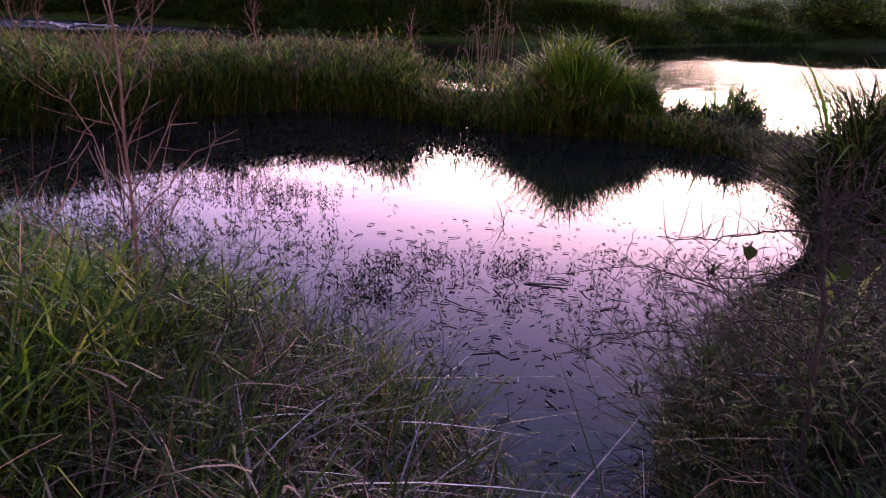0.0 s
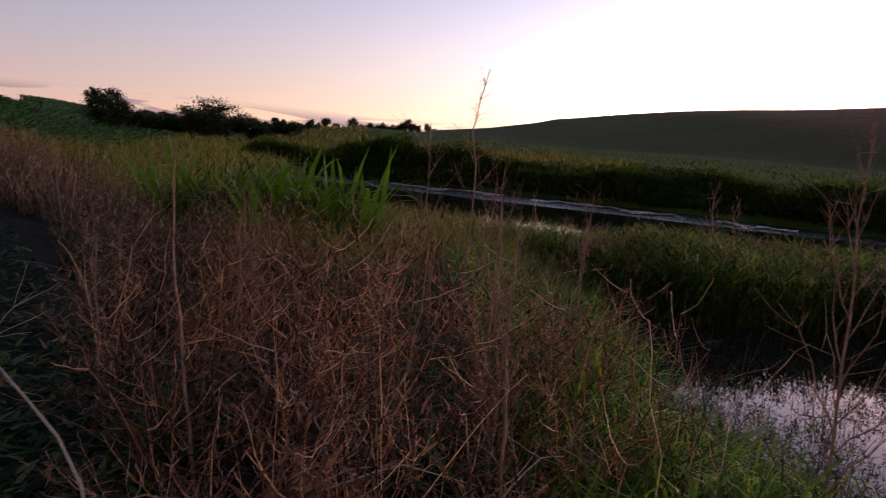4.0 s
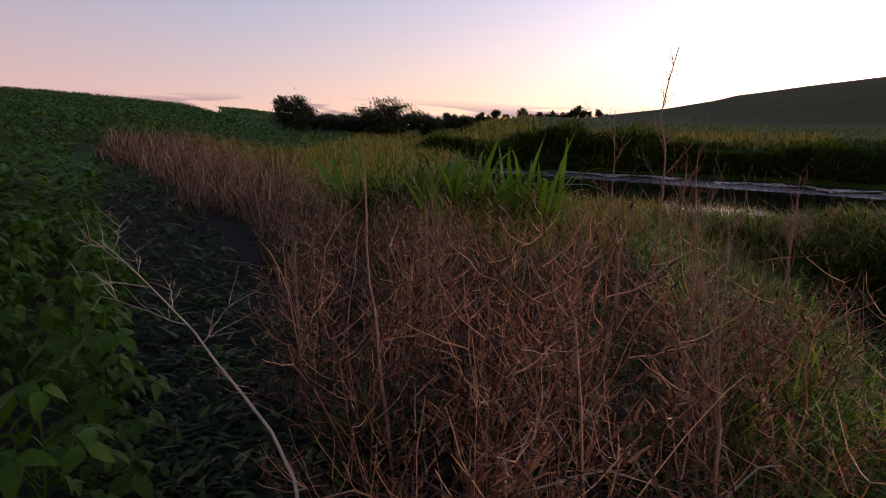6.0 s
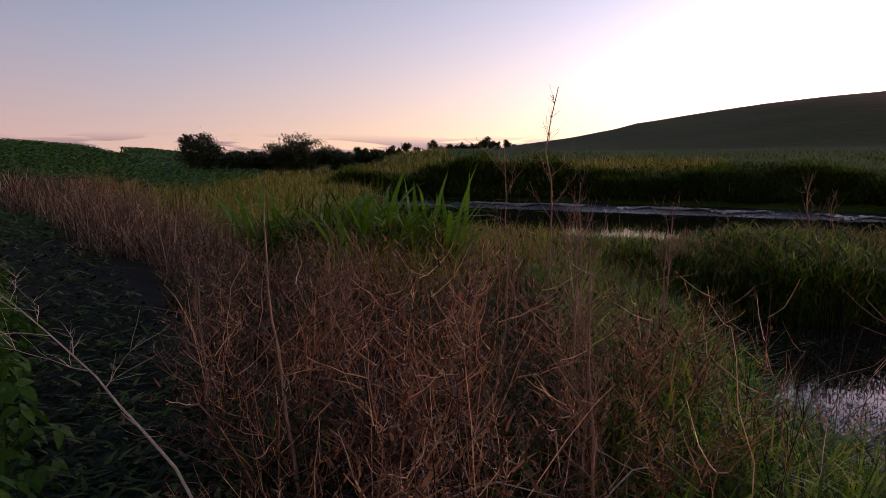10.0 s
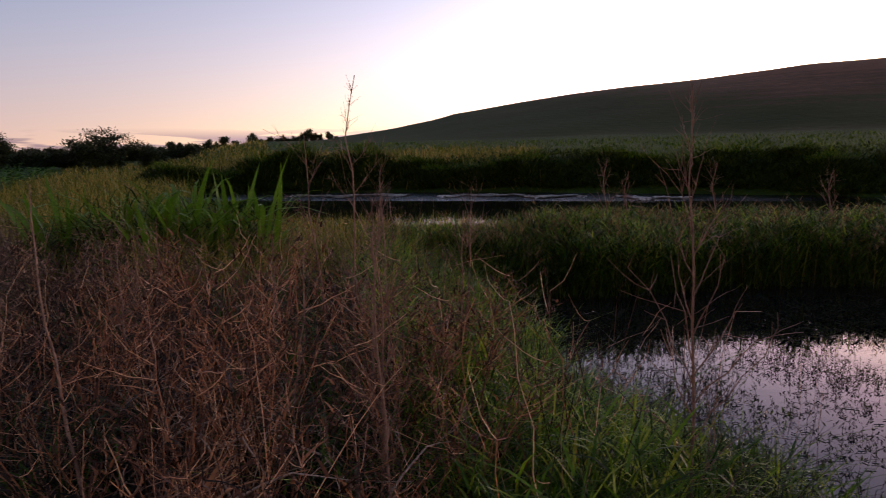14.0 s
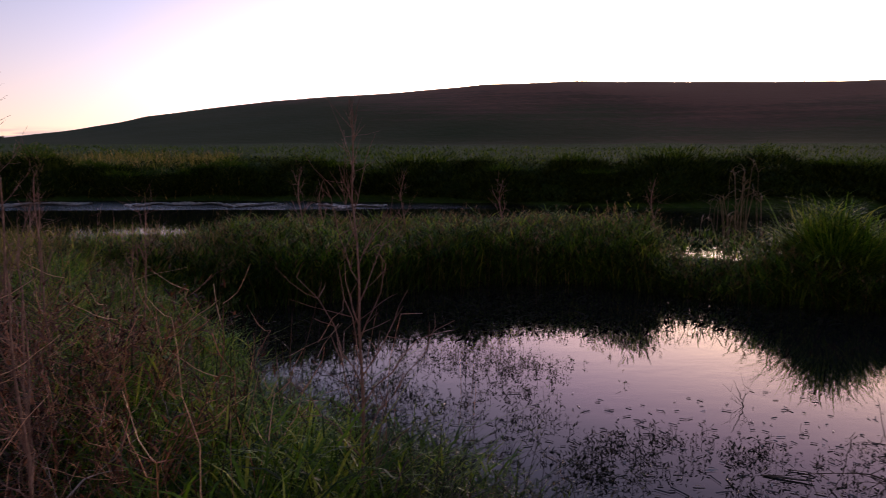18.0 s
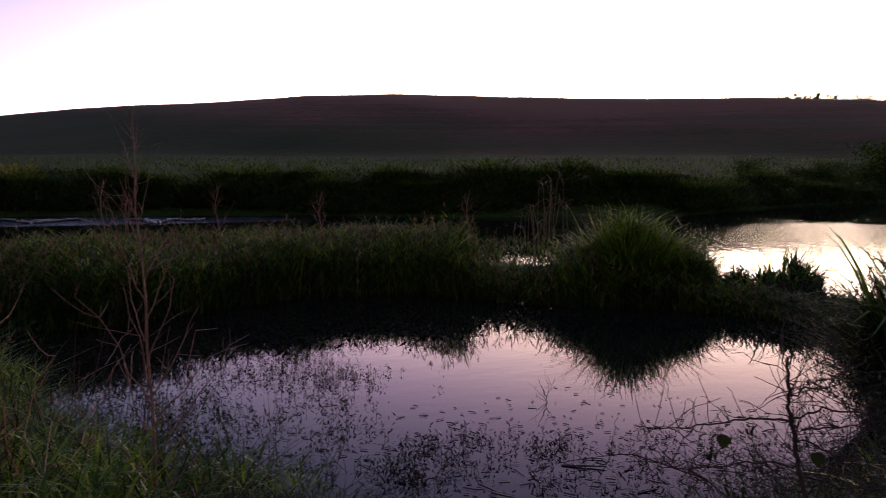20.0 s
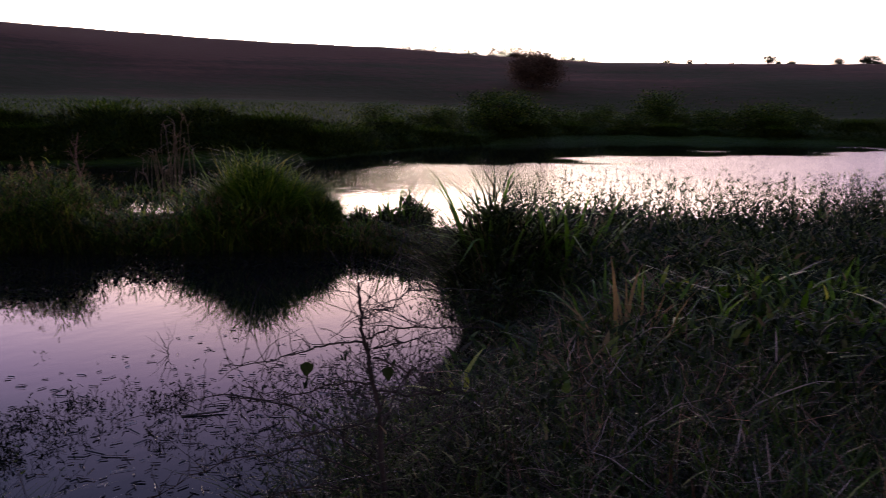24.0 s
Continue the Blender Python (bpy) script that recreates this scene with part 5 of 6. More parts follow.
stuff("crest_grass", *blades(P, U(0.12, 0.42, n) * (0.7 + 0.4 * wave(az, az, 1.9)), np.full(n, 0.16), U(0, 6.283, n), np.abs(N(0, 0.4, n)), np.abs(N(0.2, 0.4, n)), 2), TAN, "short dry grass along the hill's crest", "grass")

# ---- crop beside the track ----
def leaflet(length, width, at, yaw, droop):
    t = np.array([0, 0.25, 0.55, 0.8, 1.0])
    w = width * np.array([0.25, 0.95, 0.85, 0.45, 0.03])
    V, T = [], []
    for k in range(5):
        y, z = length * t[k], -droop * length * t[k] ** 2
        for sx in (-0.5, 0, 0.5):
            V.append((sx * w[k], y, z + (0.12 * w[k] if sx else 0)))
    for k in range(4):
        a = 3 * k
        T += [(a, a + 1, a + 4), (a, a + 4, a + 3), (a + 1, a + 2, a + 5), (a + 1, a + 5, a + 4)]
    V = np.array(V)
    c, s0 = math.cos(yaw), math.sin(yaw)
    V = np.column_stack([V[:, 0] * c + V[:, 1] * s0, -V[:, 0] * s0 + V[:, 1] * c, V[:, 2]]) + at
    return V, np.array(T)


def bean_leaf(seed):
    rs = np.random.RandomState(seed)
    L = rs.uniform(0.07, 0.095)
    return joined([leaflet(L, L * 0.62, np.array([0, 0.01, 0]), rs.normal(0, 0.1), rs.uniform(0.2, 0.5)),
                   leaflet(L * 0.9, L * 0.58, np.array([0.005, 0, 0]), 1.5 + rs.normal(0, 0.15), rs.uniform(0.3, 0.7)),
                   leaflet(L * 0.9, L * 0.58, np.array([-0.005, 0, 0]), -1.5 + rs.normal(0, 0.15), rs.uniform(0.3, 0.7))])


LEAVES = [mesh_of("leaf", *bean_leaf(i), SOY, None, True) for i in range(5)]


def bean_plant(loc, seed):
    rs = np.random.RandomState(seed)
    root = thing("bean_plant", loc, "knee-high bean plant with broad dark green leaves in the crop", "crop plant", "crop beside the track")
    h = 0.62
    stem = np.array([(0, 0, -0.03), (0.01, 0.0, 0.2), (0.0, 0.02, 0.42), (0.02, 0.01, h)])
    out = [tubes(stem[None], np.array([[0.006, 0.005, 0.004, 0.003]]), 5)]
    spots = []
    for i in range(27):
        z = rs.uniform(0.2, 1.0) * h
        a = rs.uniform(0, 6.283)
        rad = rs.uniform(0.08, 0.24) * (1.15 - 0.5 * z / h)
        end = np.array([rad * math.sin(a), rad * math.cos(a), z + rs.uniform(0.04, 0.13)])
        s0 = np.array([0.008, 0.008, z])
        out.append(tubes(np.array([[s0, (s0 + end) / 2 + [0, 0, 0.02], end]]), np.array([[0.002, 0.0018, 0.0014]])))
        spots.append((end, a))
    part("stem", *joined(out), SOY, root)
    for i, (p, a) in enumerate(spots):
        ob = new("leaf", LEAVES[i % 5])
        ob.parent = root
        ob.location = p
        ob.rotation_euler = (rs.uniform(-0.75, 0.05), rs.normal(0, 0.3), -a + rs.normal(0, 0.4))
        k = rs.uniform(0.75, 1.15)
        ob.scale = (k, k, k)
    return root


plants = []
rs = np.random.RandomState(5)
spots = [(-2.9 - 0.40 * i * 0.872 - 0.42 * j * 0.489 + rs.normal(0, 0.06), 1.75 + 0.42 * i * 0.489 - 0.45 * j * 0.872 + rs.normal(0, 0.06)) for i in range(-2, 11) for j in range(4)]
for i, (x, y) in enumerate(spots):
    m = pose(x, y, gz(x, y), 0, 0, rs.uniform(0, 360))
    if i < 3:
        plants.append(bean_plant((x, y, gz(x, y)), 40 + i))
    else:
        copy_thing(plants[i % 3], m)


def leaf_field(P, size):
    n = len(P)
    yaw, tilt = U(0, 2 * np.pi, n), N(0.3, 0.4, n)
    return blades(P, size * U(0.7, 1.3, n), size * U(0.55, 0.8, n), yaw, 1.0 + tilt, 0.5 + U(0, 0.5, n), 3, N(0, 0.4, n))


q = polar(135000, -112, -44, 2.6, 185, 0)
cs = crop_side(q[:, 0], q[:, 1])
near = (np.abs(q[:, 0] + 4.0) < 2.4) & (cs < 1.9) & (q[:, 0] > -6.3)
q = q[((cs > 0.02 + 0.35 * wave(q[:, 0], q[:, 1], 1.6) + np.interp(np.hypot(q[:, 0], q[:, 1]), [12, 23], [0, 0.9])) | in_field(q[:, 0], q[:, 1])) & ~near]
z = ground(q[:, 0], q[:, 1])
rr = np.hypot(q[:, 0] - CX, q[:, 1] - CY)
row = 0.5 + 0.5 * np.cos(crop_side(q[:, 0], q[:, 1]) * 2 * np.pi / 0.5)
P = np.column_stack([q, z + np.interp(rr, [60, 150], [1.0, 0.1]) * (0.34 + 0.3 * row) * np.sqrt(U(0.1, 1, len(q))) * (1 + 0.15 * wave(q[:, 0], q[:, 1], 2.7))])
stuff("bean_crop", *leaf_field(P, 0.07 + 0.0026 * rr), SOY, "dense dark green bean crop in rows", "crop")
# low weeds on the track
q = polar(16000, -72, -46, 2.4, 40, 0)
cs = crop_side(q[:, 0], q[:, 1])
q = q[(cs < 0.1) & (cs > -1.3)]
P = np.column_stack([q, ground(q[:, 0], q[:, 1]) + U(0.0, 0.12, len(q)) * (1 + 0.8 * wave(q[:, 0], q[:, 1], 1.7))])
stuff("track_weeds", *leaf_field(P, 0.035 + 0.003 * np.hypot(q[:, 0], q[:, 1])), DARKWEED, "low green weeds creeping over the dark track", "weeds")

# ---- plants that stand alone ----
bare_plant("bare_sapling", (0.08, 3.12, gz(0.08, 3.12)), [(0, 0, -0.05), (0.01, 0, 0.5), (-0.005, 0.0, 1.0), (-0.015, 0, 1.35), (-0.02, -0.02, 1.68)], 0.009,
           [(0.26, -92, 0.62, 0.66), (0.30, 78, 0.50, 0.62), (0.35, -75, 0.40, 0.66), (0.38, 95, 0.52, 0.64), (0.42, -100, 0.56, 0.68), (0.46, -60, 0.36, 0.7), (0.44, 85, 0.44, 0.66), (0.52, 105, 0.36, 0.68), (0.55, -85, 0.40, 0.7),
            (0.6, 60, 0.34, 0.66), (0.64, -110, 0.36, 0.74), (0.68, 80, 0.26, 0.72), (0.72, -70, 0.26, 0.75), (0.78, 90, 0.2, 0.75), (0.8, -95, 0.2, 0.75), (0.85, 70, 0.15, 0.8), (0.88, -60, 0.14, 0.8), (0.92, 110, 0.12, 0.85), (0.95, -80, 0.1, 0.85), (0.2, 60, 0.3, 0.55)],
           REDBARK, "leafless grey-brown sapling with fine upswept twigs at the water's edge", "sapling", "", 5, 0.10)
for x, y, h in [(-1.05, 12.3, 1.5), (-0.75, 12.6, 1.3), (0.55, 13.0, 1.35), (4.75, 12.9, 1.35), (2.2, 13.1, 1.1), (-0.5, 3.75, 0.6)]:
    far = y > 8
    bare_plant("dry_weed", (x, y, max(gz(x, y), 0)), [(0, 0, -0.05), (0.03, 0, h * 0.4), (-0.05, 0.0, h * 0.75), (0.02, 0, h)], 0.016 if far else 0.008,
               [(0.4, -90, h * 0.3, 0.7), (0.5, 85, h * 0.26, 0.7), (0.6, -70, h * 0.25, 0.72), (0.7, 100, h * 0.2, 0.75), (0.8, -100, h * 0.16, 0.8), (0.88, 70, h * 0.1, 0.8)],
               REDBARK, "dry brown branching weed among the green grass", "dry weed", "dry weeds by the water", 7, 0.14 if far else 0.08)
bare_plant("dry_weed", (-1.78, 4.45, gz(-1.78, 4.45)), [(0, 0, -0.05), (0.0, 0.01, 0.8), (0.02, 0.02, 1.35), (-0.03, 0.02, 1.6), (0.0, 0.03, 1.78), (0.035, 0.03, 1.94)], 0.009,
           [(0.62, -90, 0.34, 0.6), (0.66, 80, 0.32, 0.55), (0.72, -60, 0.24, 0.55), (0.74, 100, 0.26, 0.5), (0.78, -100, 0.16, 0.5), (0.5, 70, 0.4, 0.6), (0.45, -80, 0.4, 0.6), (0.36, 90, 0.36, 0.7), (0.82, 60, 0.1, 0.8), (0.86, -80, 0.09, 0.8), (0.9, 90, 0.08, 0.85), (0.95, -50, 0.06, 0.85)],
           REDBARK, "tall dry weed with a crooked tip above the dead grass", "dry weed", "dry weeds on the mound", 9, 0.055)
weed_spots = [(-2.02, 4.62, 1.62), (-1.25, 4.9, 1.45), (-1.45, 4.2, 1.4), (-0.82, 2.55, 1.25), (-2.0, 5.3, 1.3), (-1.05, 4.1, 1.25), (-3.3, 4.6, 1.0), (-2.6, 3.5, 1.05), (-1.5, 3.1, 1.1), (-1.2, 3.3, 1.2), (-3.9, 5.4, 1.0), (-1.85, 3.6, 1.1), (-1.0, 2.9, 1.05), (-2.9, 2.9, 0.95)]
for i, (x, y, h) in enumerate(weed_spots):
    dx, dy = rs.normal(0, 0.07, 2)
    br = [(rs.uniform(0.3, 0.95), rs.uniform(0, 360), rs.uniform(0.14, 0.36), rs.uniform(0.5, 0.8)) for _ in range(9)]
    bare_plant("dry_weed", (x, y, gz(x, y)), [(0, 0, -0.05), (dx * 0.3, dy * 0.3, h * 0.35), (dx, dy, h * 0.7), (dx * 1.2, dy * 1.2, h)], 0.008, br, REDBARK,
               "dry branching brown weed standing in dead grass", "dry weed", "dry weeds on the mound", 6, 0.10)
bare_plant("dry_cane", (-1.95, 2.5, gz(-1.95, 2.5)), [(0, 0, -0.05), (-0.13, 0.06, 0.5), (-0.28, 0.15, 0.76), (-0.33, 0.17, 1.02), (-0.42, 0.26, 1.36)], 0.009,
           [(0.55, -100, 0.2, 0.7), (0.75, 60, 0.2, 0.6), (0.85, -60, 0.16, 0.7)], REDBARK, "single upright tan cane with pale joints", "dry cane", "", 3, 0.08)
bare_plant("leaning_branch", (-1.62, 1.80, gz(-1.62, 1.8)), [(0, 0, -0.05), (-0.22, 0.08, 0.50), (-0.77, 0.19, 0.72), (-1.15, 0.24, 0.85), (-1.52, 0.25, 0.98)], 0.0075,
           [(0.66, -120, 0.34, 0.12), (0.6, 20, 0.22, 0.5), (0.72, -60, 0.22, 0.35), (0.8, -150, 0.3, 0.2), (0.85, -60, 0.26, 0.3), (0.9, -100, 0.28, 0.3), (0.95, -50, 0.24, 0.4), (0.97, -120, 0.22, 0.25)],
           PALEBARK, "bare pale branch leaning out over the dark track", "branch", "", 6, 0.10)


def dark_shrub(x, y):
    """A thin dark stem with long level twigs and a few round leaves."""
    z = gz(x, y)
    root = thing("thorny_shrub", (x, y, z), "dark leafless shrub with arching twigs and a few round leaves", "shrub")
    base = np.array([x, y, z])

    def limb(name, pts, r, parent, twigs, tl):
        pts = np.array(pts, float) - base
        k = 4 * len(pts)
        P = np.column_stack([np.interp(np.linspace(0, 1, k), np.linspace(0, 1, len(pts)), pts[:, c]) for c in range(3)])
        P[1:] += N(0, 0.004, (k - 1, 3))
        ob = part(name, *tubes(P[None], r * np.linspace(1, 0.4, k)[None], 6), DARKBARK, parent, "", True)
        i = np.random.randint(k // 4, k, twigs)
        e = P[i] + N(0, 1, (twigs, 3)) * [0.5, 0.5, 0.6] * tl * U(0.5, 1.4, (twigs, 1)) + [0, 0, 0.3 * tl]
        tw = [tubes(crooked(P[i], e, 6, 0.12, 0.1), np.linspace(0.0017, 0.0009, 6)[None] * np.ones((twigs, 1)))]
        tagged(part("twig_spray", *joined(tw), DARKBARK, ob), kind="stuff")
        return ob

    limb("stem", [(x, y, z - 0.04), (1.90, 1.99, 0.8), (1.88, 2.0, 0.99), (1.87, 2.02, 1.1), (1.85, 2.03, 1.2), (1.85, 2.04, 1.28), (1.84, 2.04, 1.38)], 0.010, root, 80, 0.2)
    for pts in ([(1.85, 2.03, 1.2), (1.78, 2.11, 1.19), (1.72, 2.17, 1.16), (1.65, 2.23, 1.14), (1.54, 2.35, 1.11)], [(1.86, 2.03, 1.21), (1.91, 1.97, 1.25), (1.99, 1.9, 1.25), (2.08, 1.8, 1.26)],
                [(1.87, 2.01, 1.18), (1.9, 1.98, 1.19), (1.97, 1.92, 1.21), (2.0, 1.88, 1.2)], [(1.85, 2.04, 1.27), (1.88, 2.01, 1.3), (1.91, 1.97, 1.31), (1.95, 1.94, 1.37)],
                [(1.88, 2.01, 1.04), (1.96, 1.92, 1.03), (2.04, 1.85, 1.05), (2.13, 1.75, 1.05)], [(1.87, 2.01, 1.15), (1.92, 1.96, 1.13), (1.99, 1.9, 1.06), (2.05, 1.86, 1.0)],
                [(1.87, 2.01, 1.08), (1.8, 2.1, 1.06), (1.7, 2.2, 1.02), (1.6, 2.28, 1.0)], [(1.88, 2.0, 0.95), (1.8, 2.12, 0.9), (1.68, 2.2, 0.88)],
                [(1.89, 2.0, 0.9), (2.0, 2.05, 1.0), (2.12, 2.08, 1.05), (2.2, 2.1, 1.04)], [(1.89, 2.0, 0.85), (2.02, 1.95, 0.9), (2.2, 1.85, 0.93)], [(1.89, 2.0, 0.8), (1.95, 2.15, 0.9), (1.98, 2.3, 0.94)],
                [(1.9, 1.99, 0.72), (1.7, 2.15, 0.86), (1.5, 2.3, 0.82), (1.32, 2.45, 0.7)], [(1.9, 1.99, 0.65), (1.72, 2.05, 0.78), (1.55, 2.1, 0.76), (1.4, 2.2, 0.66)], [(1.9, 1.99, 0.78), (1.75, 2.25, 0.95), (1.6, 2.45, 0.98), (1.5, 2.6, 0.92)]):
        limb("branch", pts, 0.0036, root, 28, 0.15)
    me = mesh_of("leaf", *leaflet(0.042, 0.045, np.zeros(3), 0, 0.3), DARKWEED, None, True)
    for i, p in enumerate([(1.82, 2.07, 1.19), (1.91, 1.98, 1.12), (1.73, 2.16, 1.13), (1.7, 2.18, 1.09), (1.86, 2.05, 1.13), (1.8, 2.1, 1.05), (2.0, 1.95, 1.1), (1.95, 2.05, 1.0), (2.05, 1.9, 1.05), (1.77, 2.12, 0.98), (2.1, 1.85, 1.15)]):
        ob = new("leaf", me)
        ob.parent, ob.location = root, Vector(p) - Vector(base)
        ob.rotation_euler = (rs.uniform(-1.4, -0.6), rs.normal(0, 0.4), rs.uniform(0, 6))
        k = 1.0 if i < 3 else rs.uniform(0.3, 0.6)
        ob.scale = (k, k, k)


dark_shrub(1.92, 1.97)
bare_plant("pale_twig", (2.2, 1.98, gz(2.2, 1.98)), [(0, 0, -0.05), (-0.02, 0.05, 0.25), (-0.04, 0.12, 0.5), (-0.1, 0.2, 0.62)], 0.008, [(0.6, 90, 0.2, 0.4)], BARK, "short pale twig standing by the shrub", "twig", "", 2, 0.06)


def seedy_weed(loc, h, seed):
    """Fine dark weed with small seed heads."""
    r2 = np.random.RandomState(seed)
    root = thing("seedy_weed", loc, "slender dark weed with small seed heads on the near bank", "weed", "weeds on the near bank")
    lean = r2.normal(0, 0.12, 2)
    p0, p1 = np.array([[0, 0, -0.04]]), np.array([[lean[0], lean[1], h]])
    main = crooked(p0, p1, 7, 0.04)
    part("stem", *tubes(main, np.linspace(0.0028, 0.001, 7)[None], 4), DARKBARK, root)
    tw, seeds = [], []
    for i in range(12):
        k = r2.randint(2, 7)
        s0 = main[0, k]
        e0 = s0 + np.array([r2.normal(0, 0.09), r2.normal(0, 0.09), r2.uniform(0.04, 0.16)])
        tw.append(tubes(crooked(s0[None], e0[None], 4, 0.08), np.array([[0.0013, 0.0011, 0.0009, 0.0007]])))
        for f in (0.5, 0.8, 1.0):
            c = s0 * (1 - f) + e0 * f + r2.normal(0, 0.006, 3)
            seeds.append(blades(np.array([c, c]), np.array([0.016, 0.016]), np.array([0.008, 0.008]), r2.uniform(0, 6, 2), np.array([0.4, 0.9]), np.array([0.1, 0.2]), 2))
    tagged(part("twig_spray", *joined(tw), DARKBARK, root), kind="stuff")
    tagged(part("seed_spray", *joined(seeds), DARKWEED, root, "small dark brown seed heads"), kind="stuff")
    return root


weeds = [seedy_weed((1.02, 3.1, gz(1.02, 3.1)), 0.55, 1), seedy_weed((2.15, 2.6, gz(2.15, 2.6)), 0.6, 2), seedy_weed((0.62, 3.3, gz(0.62, 3.3)), 0.62, 3)]
for x, y in [(0.3, 3.0), (0.45, 3.5), (0.75, 3.2), (0.15, 3.7), (-0.1, 3.9), (0.9, 3.55), (-0.3, 4.2), (2.0, 2.5), (2.3, 2.85), (2.55, 2.7), (2.75, 2.95), (2.2, 2.35), (2.5, 2.4), (3.0, 3.0),
             (3.3, 3.1), (2.85, 2.6), (1.15, 2.9), (1.3, 3.0), (1.8, 2.12), (1.88, 2.3), (2.02, 2.25), (2.1, 2.1), (2.15, 2.3), (2.0, 2.1), (1.78, 2.0), (2.25, 2.2), (1.95, 2.4), (1.85, 1.9), (0.5, 2.7), (3.6, 3.3), (2.4, 3.05), (1.95, 2.75), (0.2, 3.4), (-0.05, 3.4)]:
    copy_thing(weeds[int(rs.randint(0, 3))], pose(x, y, gz(x, y), rs.normal(0, 4), rs.normal(0, 4), rs.uniform(0, 360))) if gz(x, y) > 0 else None


def grass_tuft(x, y, h, n, mat, label, spread=0.12):
    root = thing("grass_tuft", (x, y, gz(x, y)), label, "grass tuft", "tufts on the banks")
    a, q = U(0, 6.283, n), spread * np.sqrt(U(0, 1, n))
    P = np.column_stack([q * np.sin(a), q * np.cos(a), np.full(n, -0.03)])
    part("foliage", *blades(P, 1.2 * h * U(0.5, 1.1, n), U(0.005, 0.010, n), a + N(0, 0.5, n), 0.1 + 2.0 * q, np.abs(N(0.35, 0.3, n)), 5), mat, root)
    tagged(root.children[0], kind="stuff")


for x, y, h, n, mt in [(0.92, 3.0, 0.42, 240, GREEN), (0.74, 3.05, 0.40, 160, GREEN), (1.06, 2.95, 0.34, 140, GREEN), (-0.35, 3.1, 0.5, 220, GREEN), (-0.55, 2.9, 0.5, 220, GREEN), (-0.2, 3.4, 0.45, 180, GREEN),
                       (2.05, 2.3, 0.36, 160, MIXED), (2.35, 2.1, 0.42, 180, MIXED), (2.7, 2.2, 0.4, 160, MIXED), (0.2, 2.6, 0.36, 160, MIXED), (3.1, 2.5, 0.42, 160, MIXED)]:
    grass_tuft(x, y, h, n, mt, "fresh green grass tuft on the bank" if mt is GREEN else "mixed green and straw grass tuft")

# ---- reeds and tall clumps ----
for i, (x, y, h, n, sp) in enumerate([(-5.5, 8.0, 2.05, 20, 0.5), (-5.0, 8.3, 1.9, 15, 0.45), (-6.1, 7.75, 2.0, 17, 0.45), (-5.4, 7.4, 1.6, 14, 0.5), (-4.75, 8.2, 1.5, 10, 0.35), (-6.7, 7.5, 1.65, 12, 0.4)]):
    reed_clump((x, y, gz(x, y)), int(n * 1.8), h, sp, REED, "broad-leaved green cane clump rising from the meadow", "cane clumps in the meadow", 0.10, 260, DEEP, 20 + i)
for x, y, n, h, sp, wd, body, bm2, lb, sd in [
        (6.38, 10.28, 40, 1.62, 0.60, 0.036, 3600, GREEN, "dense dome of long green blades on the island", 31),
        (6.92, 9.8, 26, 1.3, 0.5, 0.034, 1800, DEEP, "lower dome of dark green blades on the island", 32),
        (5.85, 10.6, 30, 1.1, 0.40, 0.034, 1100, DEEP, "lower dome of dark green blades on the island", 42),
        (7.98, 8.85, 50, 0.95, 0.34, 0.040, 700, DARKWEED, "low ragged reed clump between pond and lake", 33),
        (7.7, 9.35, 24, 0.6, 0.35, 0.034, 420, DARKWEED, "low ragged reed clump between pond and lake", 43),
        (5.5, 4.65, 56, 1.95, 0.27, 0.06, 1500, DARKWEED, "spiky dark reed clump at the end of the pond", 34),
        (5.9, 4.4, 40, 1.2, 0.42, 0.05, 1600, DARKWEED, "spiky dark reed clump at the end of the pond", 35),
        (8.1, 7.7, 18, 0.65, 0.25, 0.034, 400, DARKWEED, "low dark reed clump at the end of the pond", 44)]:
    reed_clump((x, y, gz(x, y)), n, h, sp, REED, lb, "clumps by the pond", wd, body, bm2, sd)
YELLOW = plant_mat("yellowing_leaves", [(0.0, (0.12, 0.13, 0.03)), (0.5, (0.28, 0.2, 0.07)), (1.0, (0.42, 0.26, 0.12))], 0.5, 0.4, 0.4)
reed_clump((4.1, 2.5, gz(4.1, 2.5)), 16, 0.95, 0.16, YELLOW, "yellowing upright leaves on the near bank", "leaf clumps on the near bank", 0.035, 0, None, 36)
reed_clump((4.5, 2.35, gz(4.5, 2.35)), 30, 0.85, 0.3, REED, "arching green leaves on the near bank", "leaf clumps on the near bank", 0.035, 60, GREEN, 37)
reed_clump((5.0, 1.85, gz(5.0, 1.85)), 34, 0.85, 0.32, REED, "arching green leaves on the near bank", "leaf clumps on the near bank", 0.035, 60, GREEN, 38)
for x, y, n, h, sd in [(5.35, 2.3, 26, 0.7, 46), (5.7, 1.7, 28, 0.7, 47), (4.95, 1.35, 24, 0.6, 48), (3.75, 2.75, 14, 0.6, 49), (5.5, 2.9, 22, 0.7, 50), (6.3, 2.2, 26, 0.75, 51)]:
    reed_clump((x, y, gz(x, y)), n, h, 0.26, REED, "arching green leaves on the near bank", "leaf clumps on the near bank", 0.042, 60, GREEN, sd)
reed_clump((4.25, 2.75, gz(4.25, 2.75)), 12, 0.75, 0.16, YELLOW, "yellowing upright leaves on the near bank", "leaf clumps on the near bank", 0.035, 0, None, 52)
reed_clump((4.6, 2.9, gz(4.6, 2.9)), 22, 0.85, 0.25, REED, "arching green leaves on the near bank", "leaf clumps on the near bank", 0.03, 60, GREEN, 39)


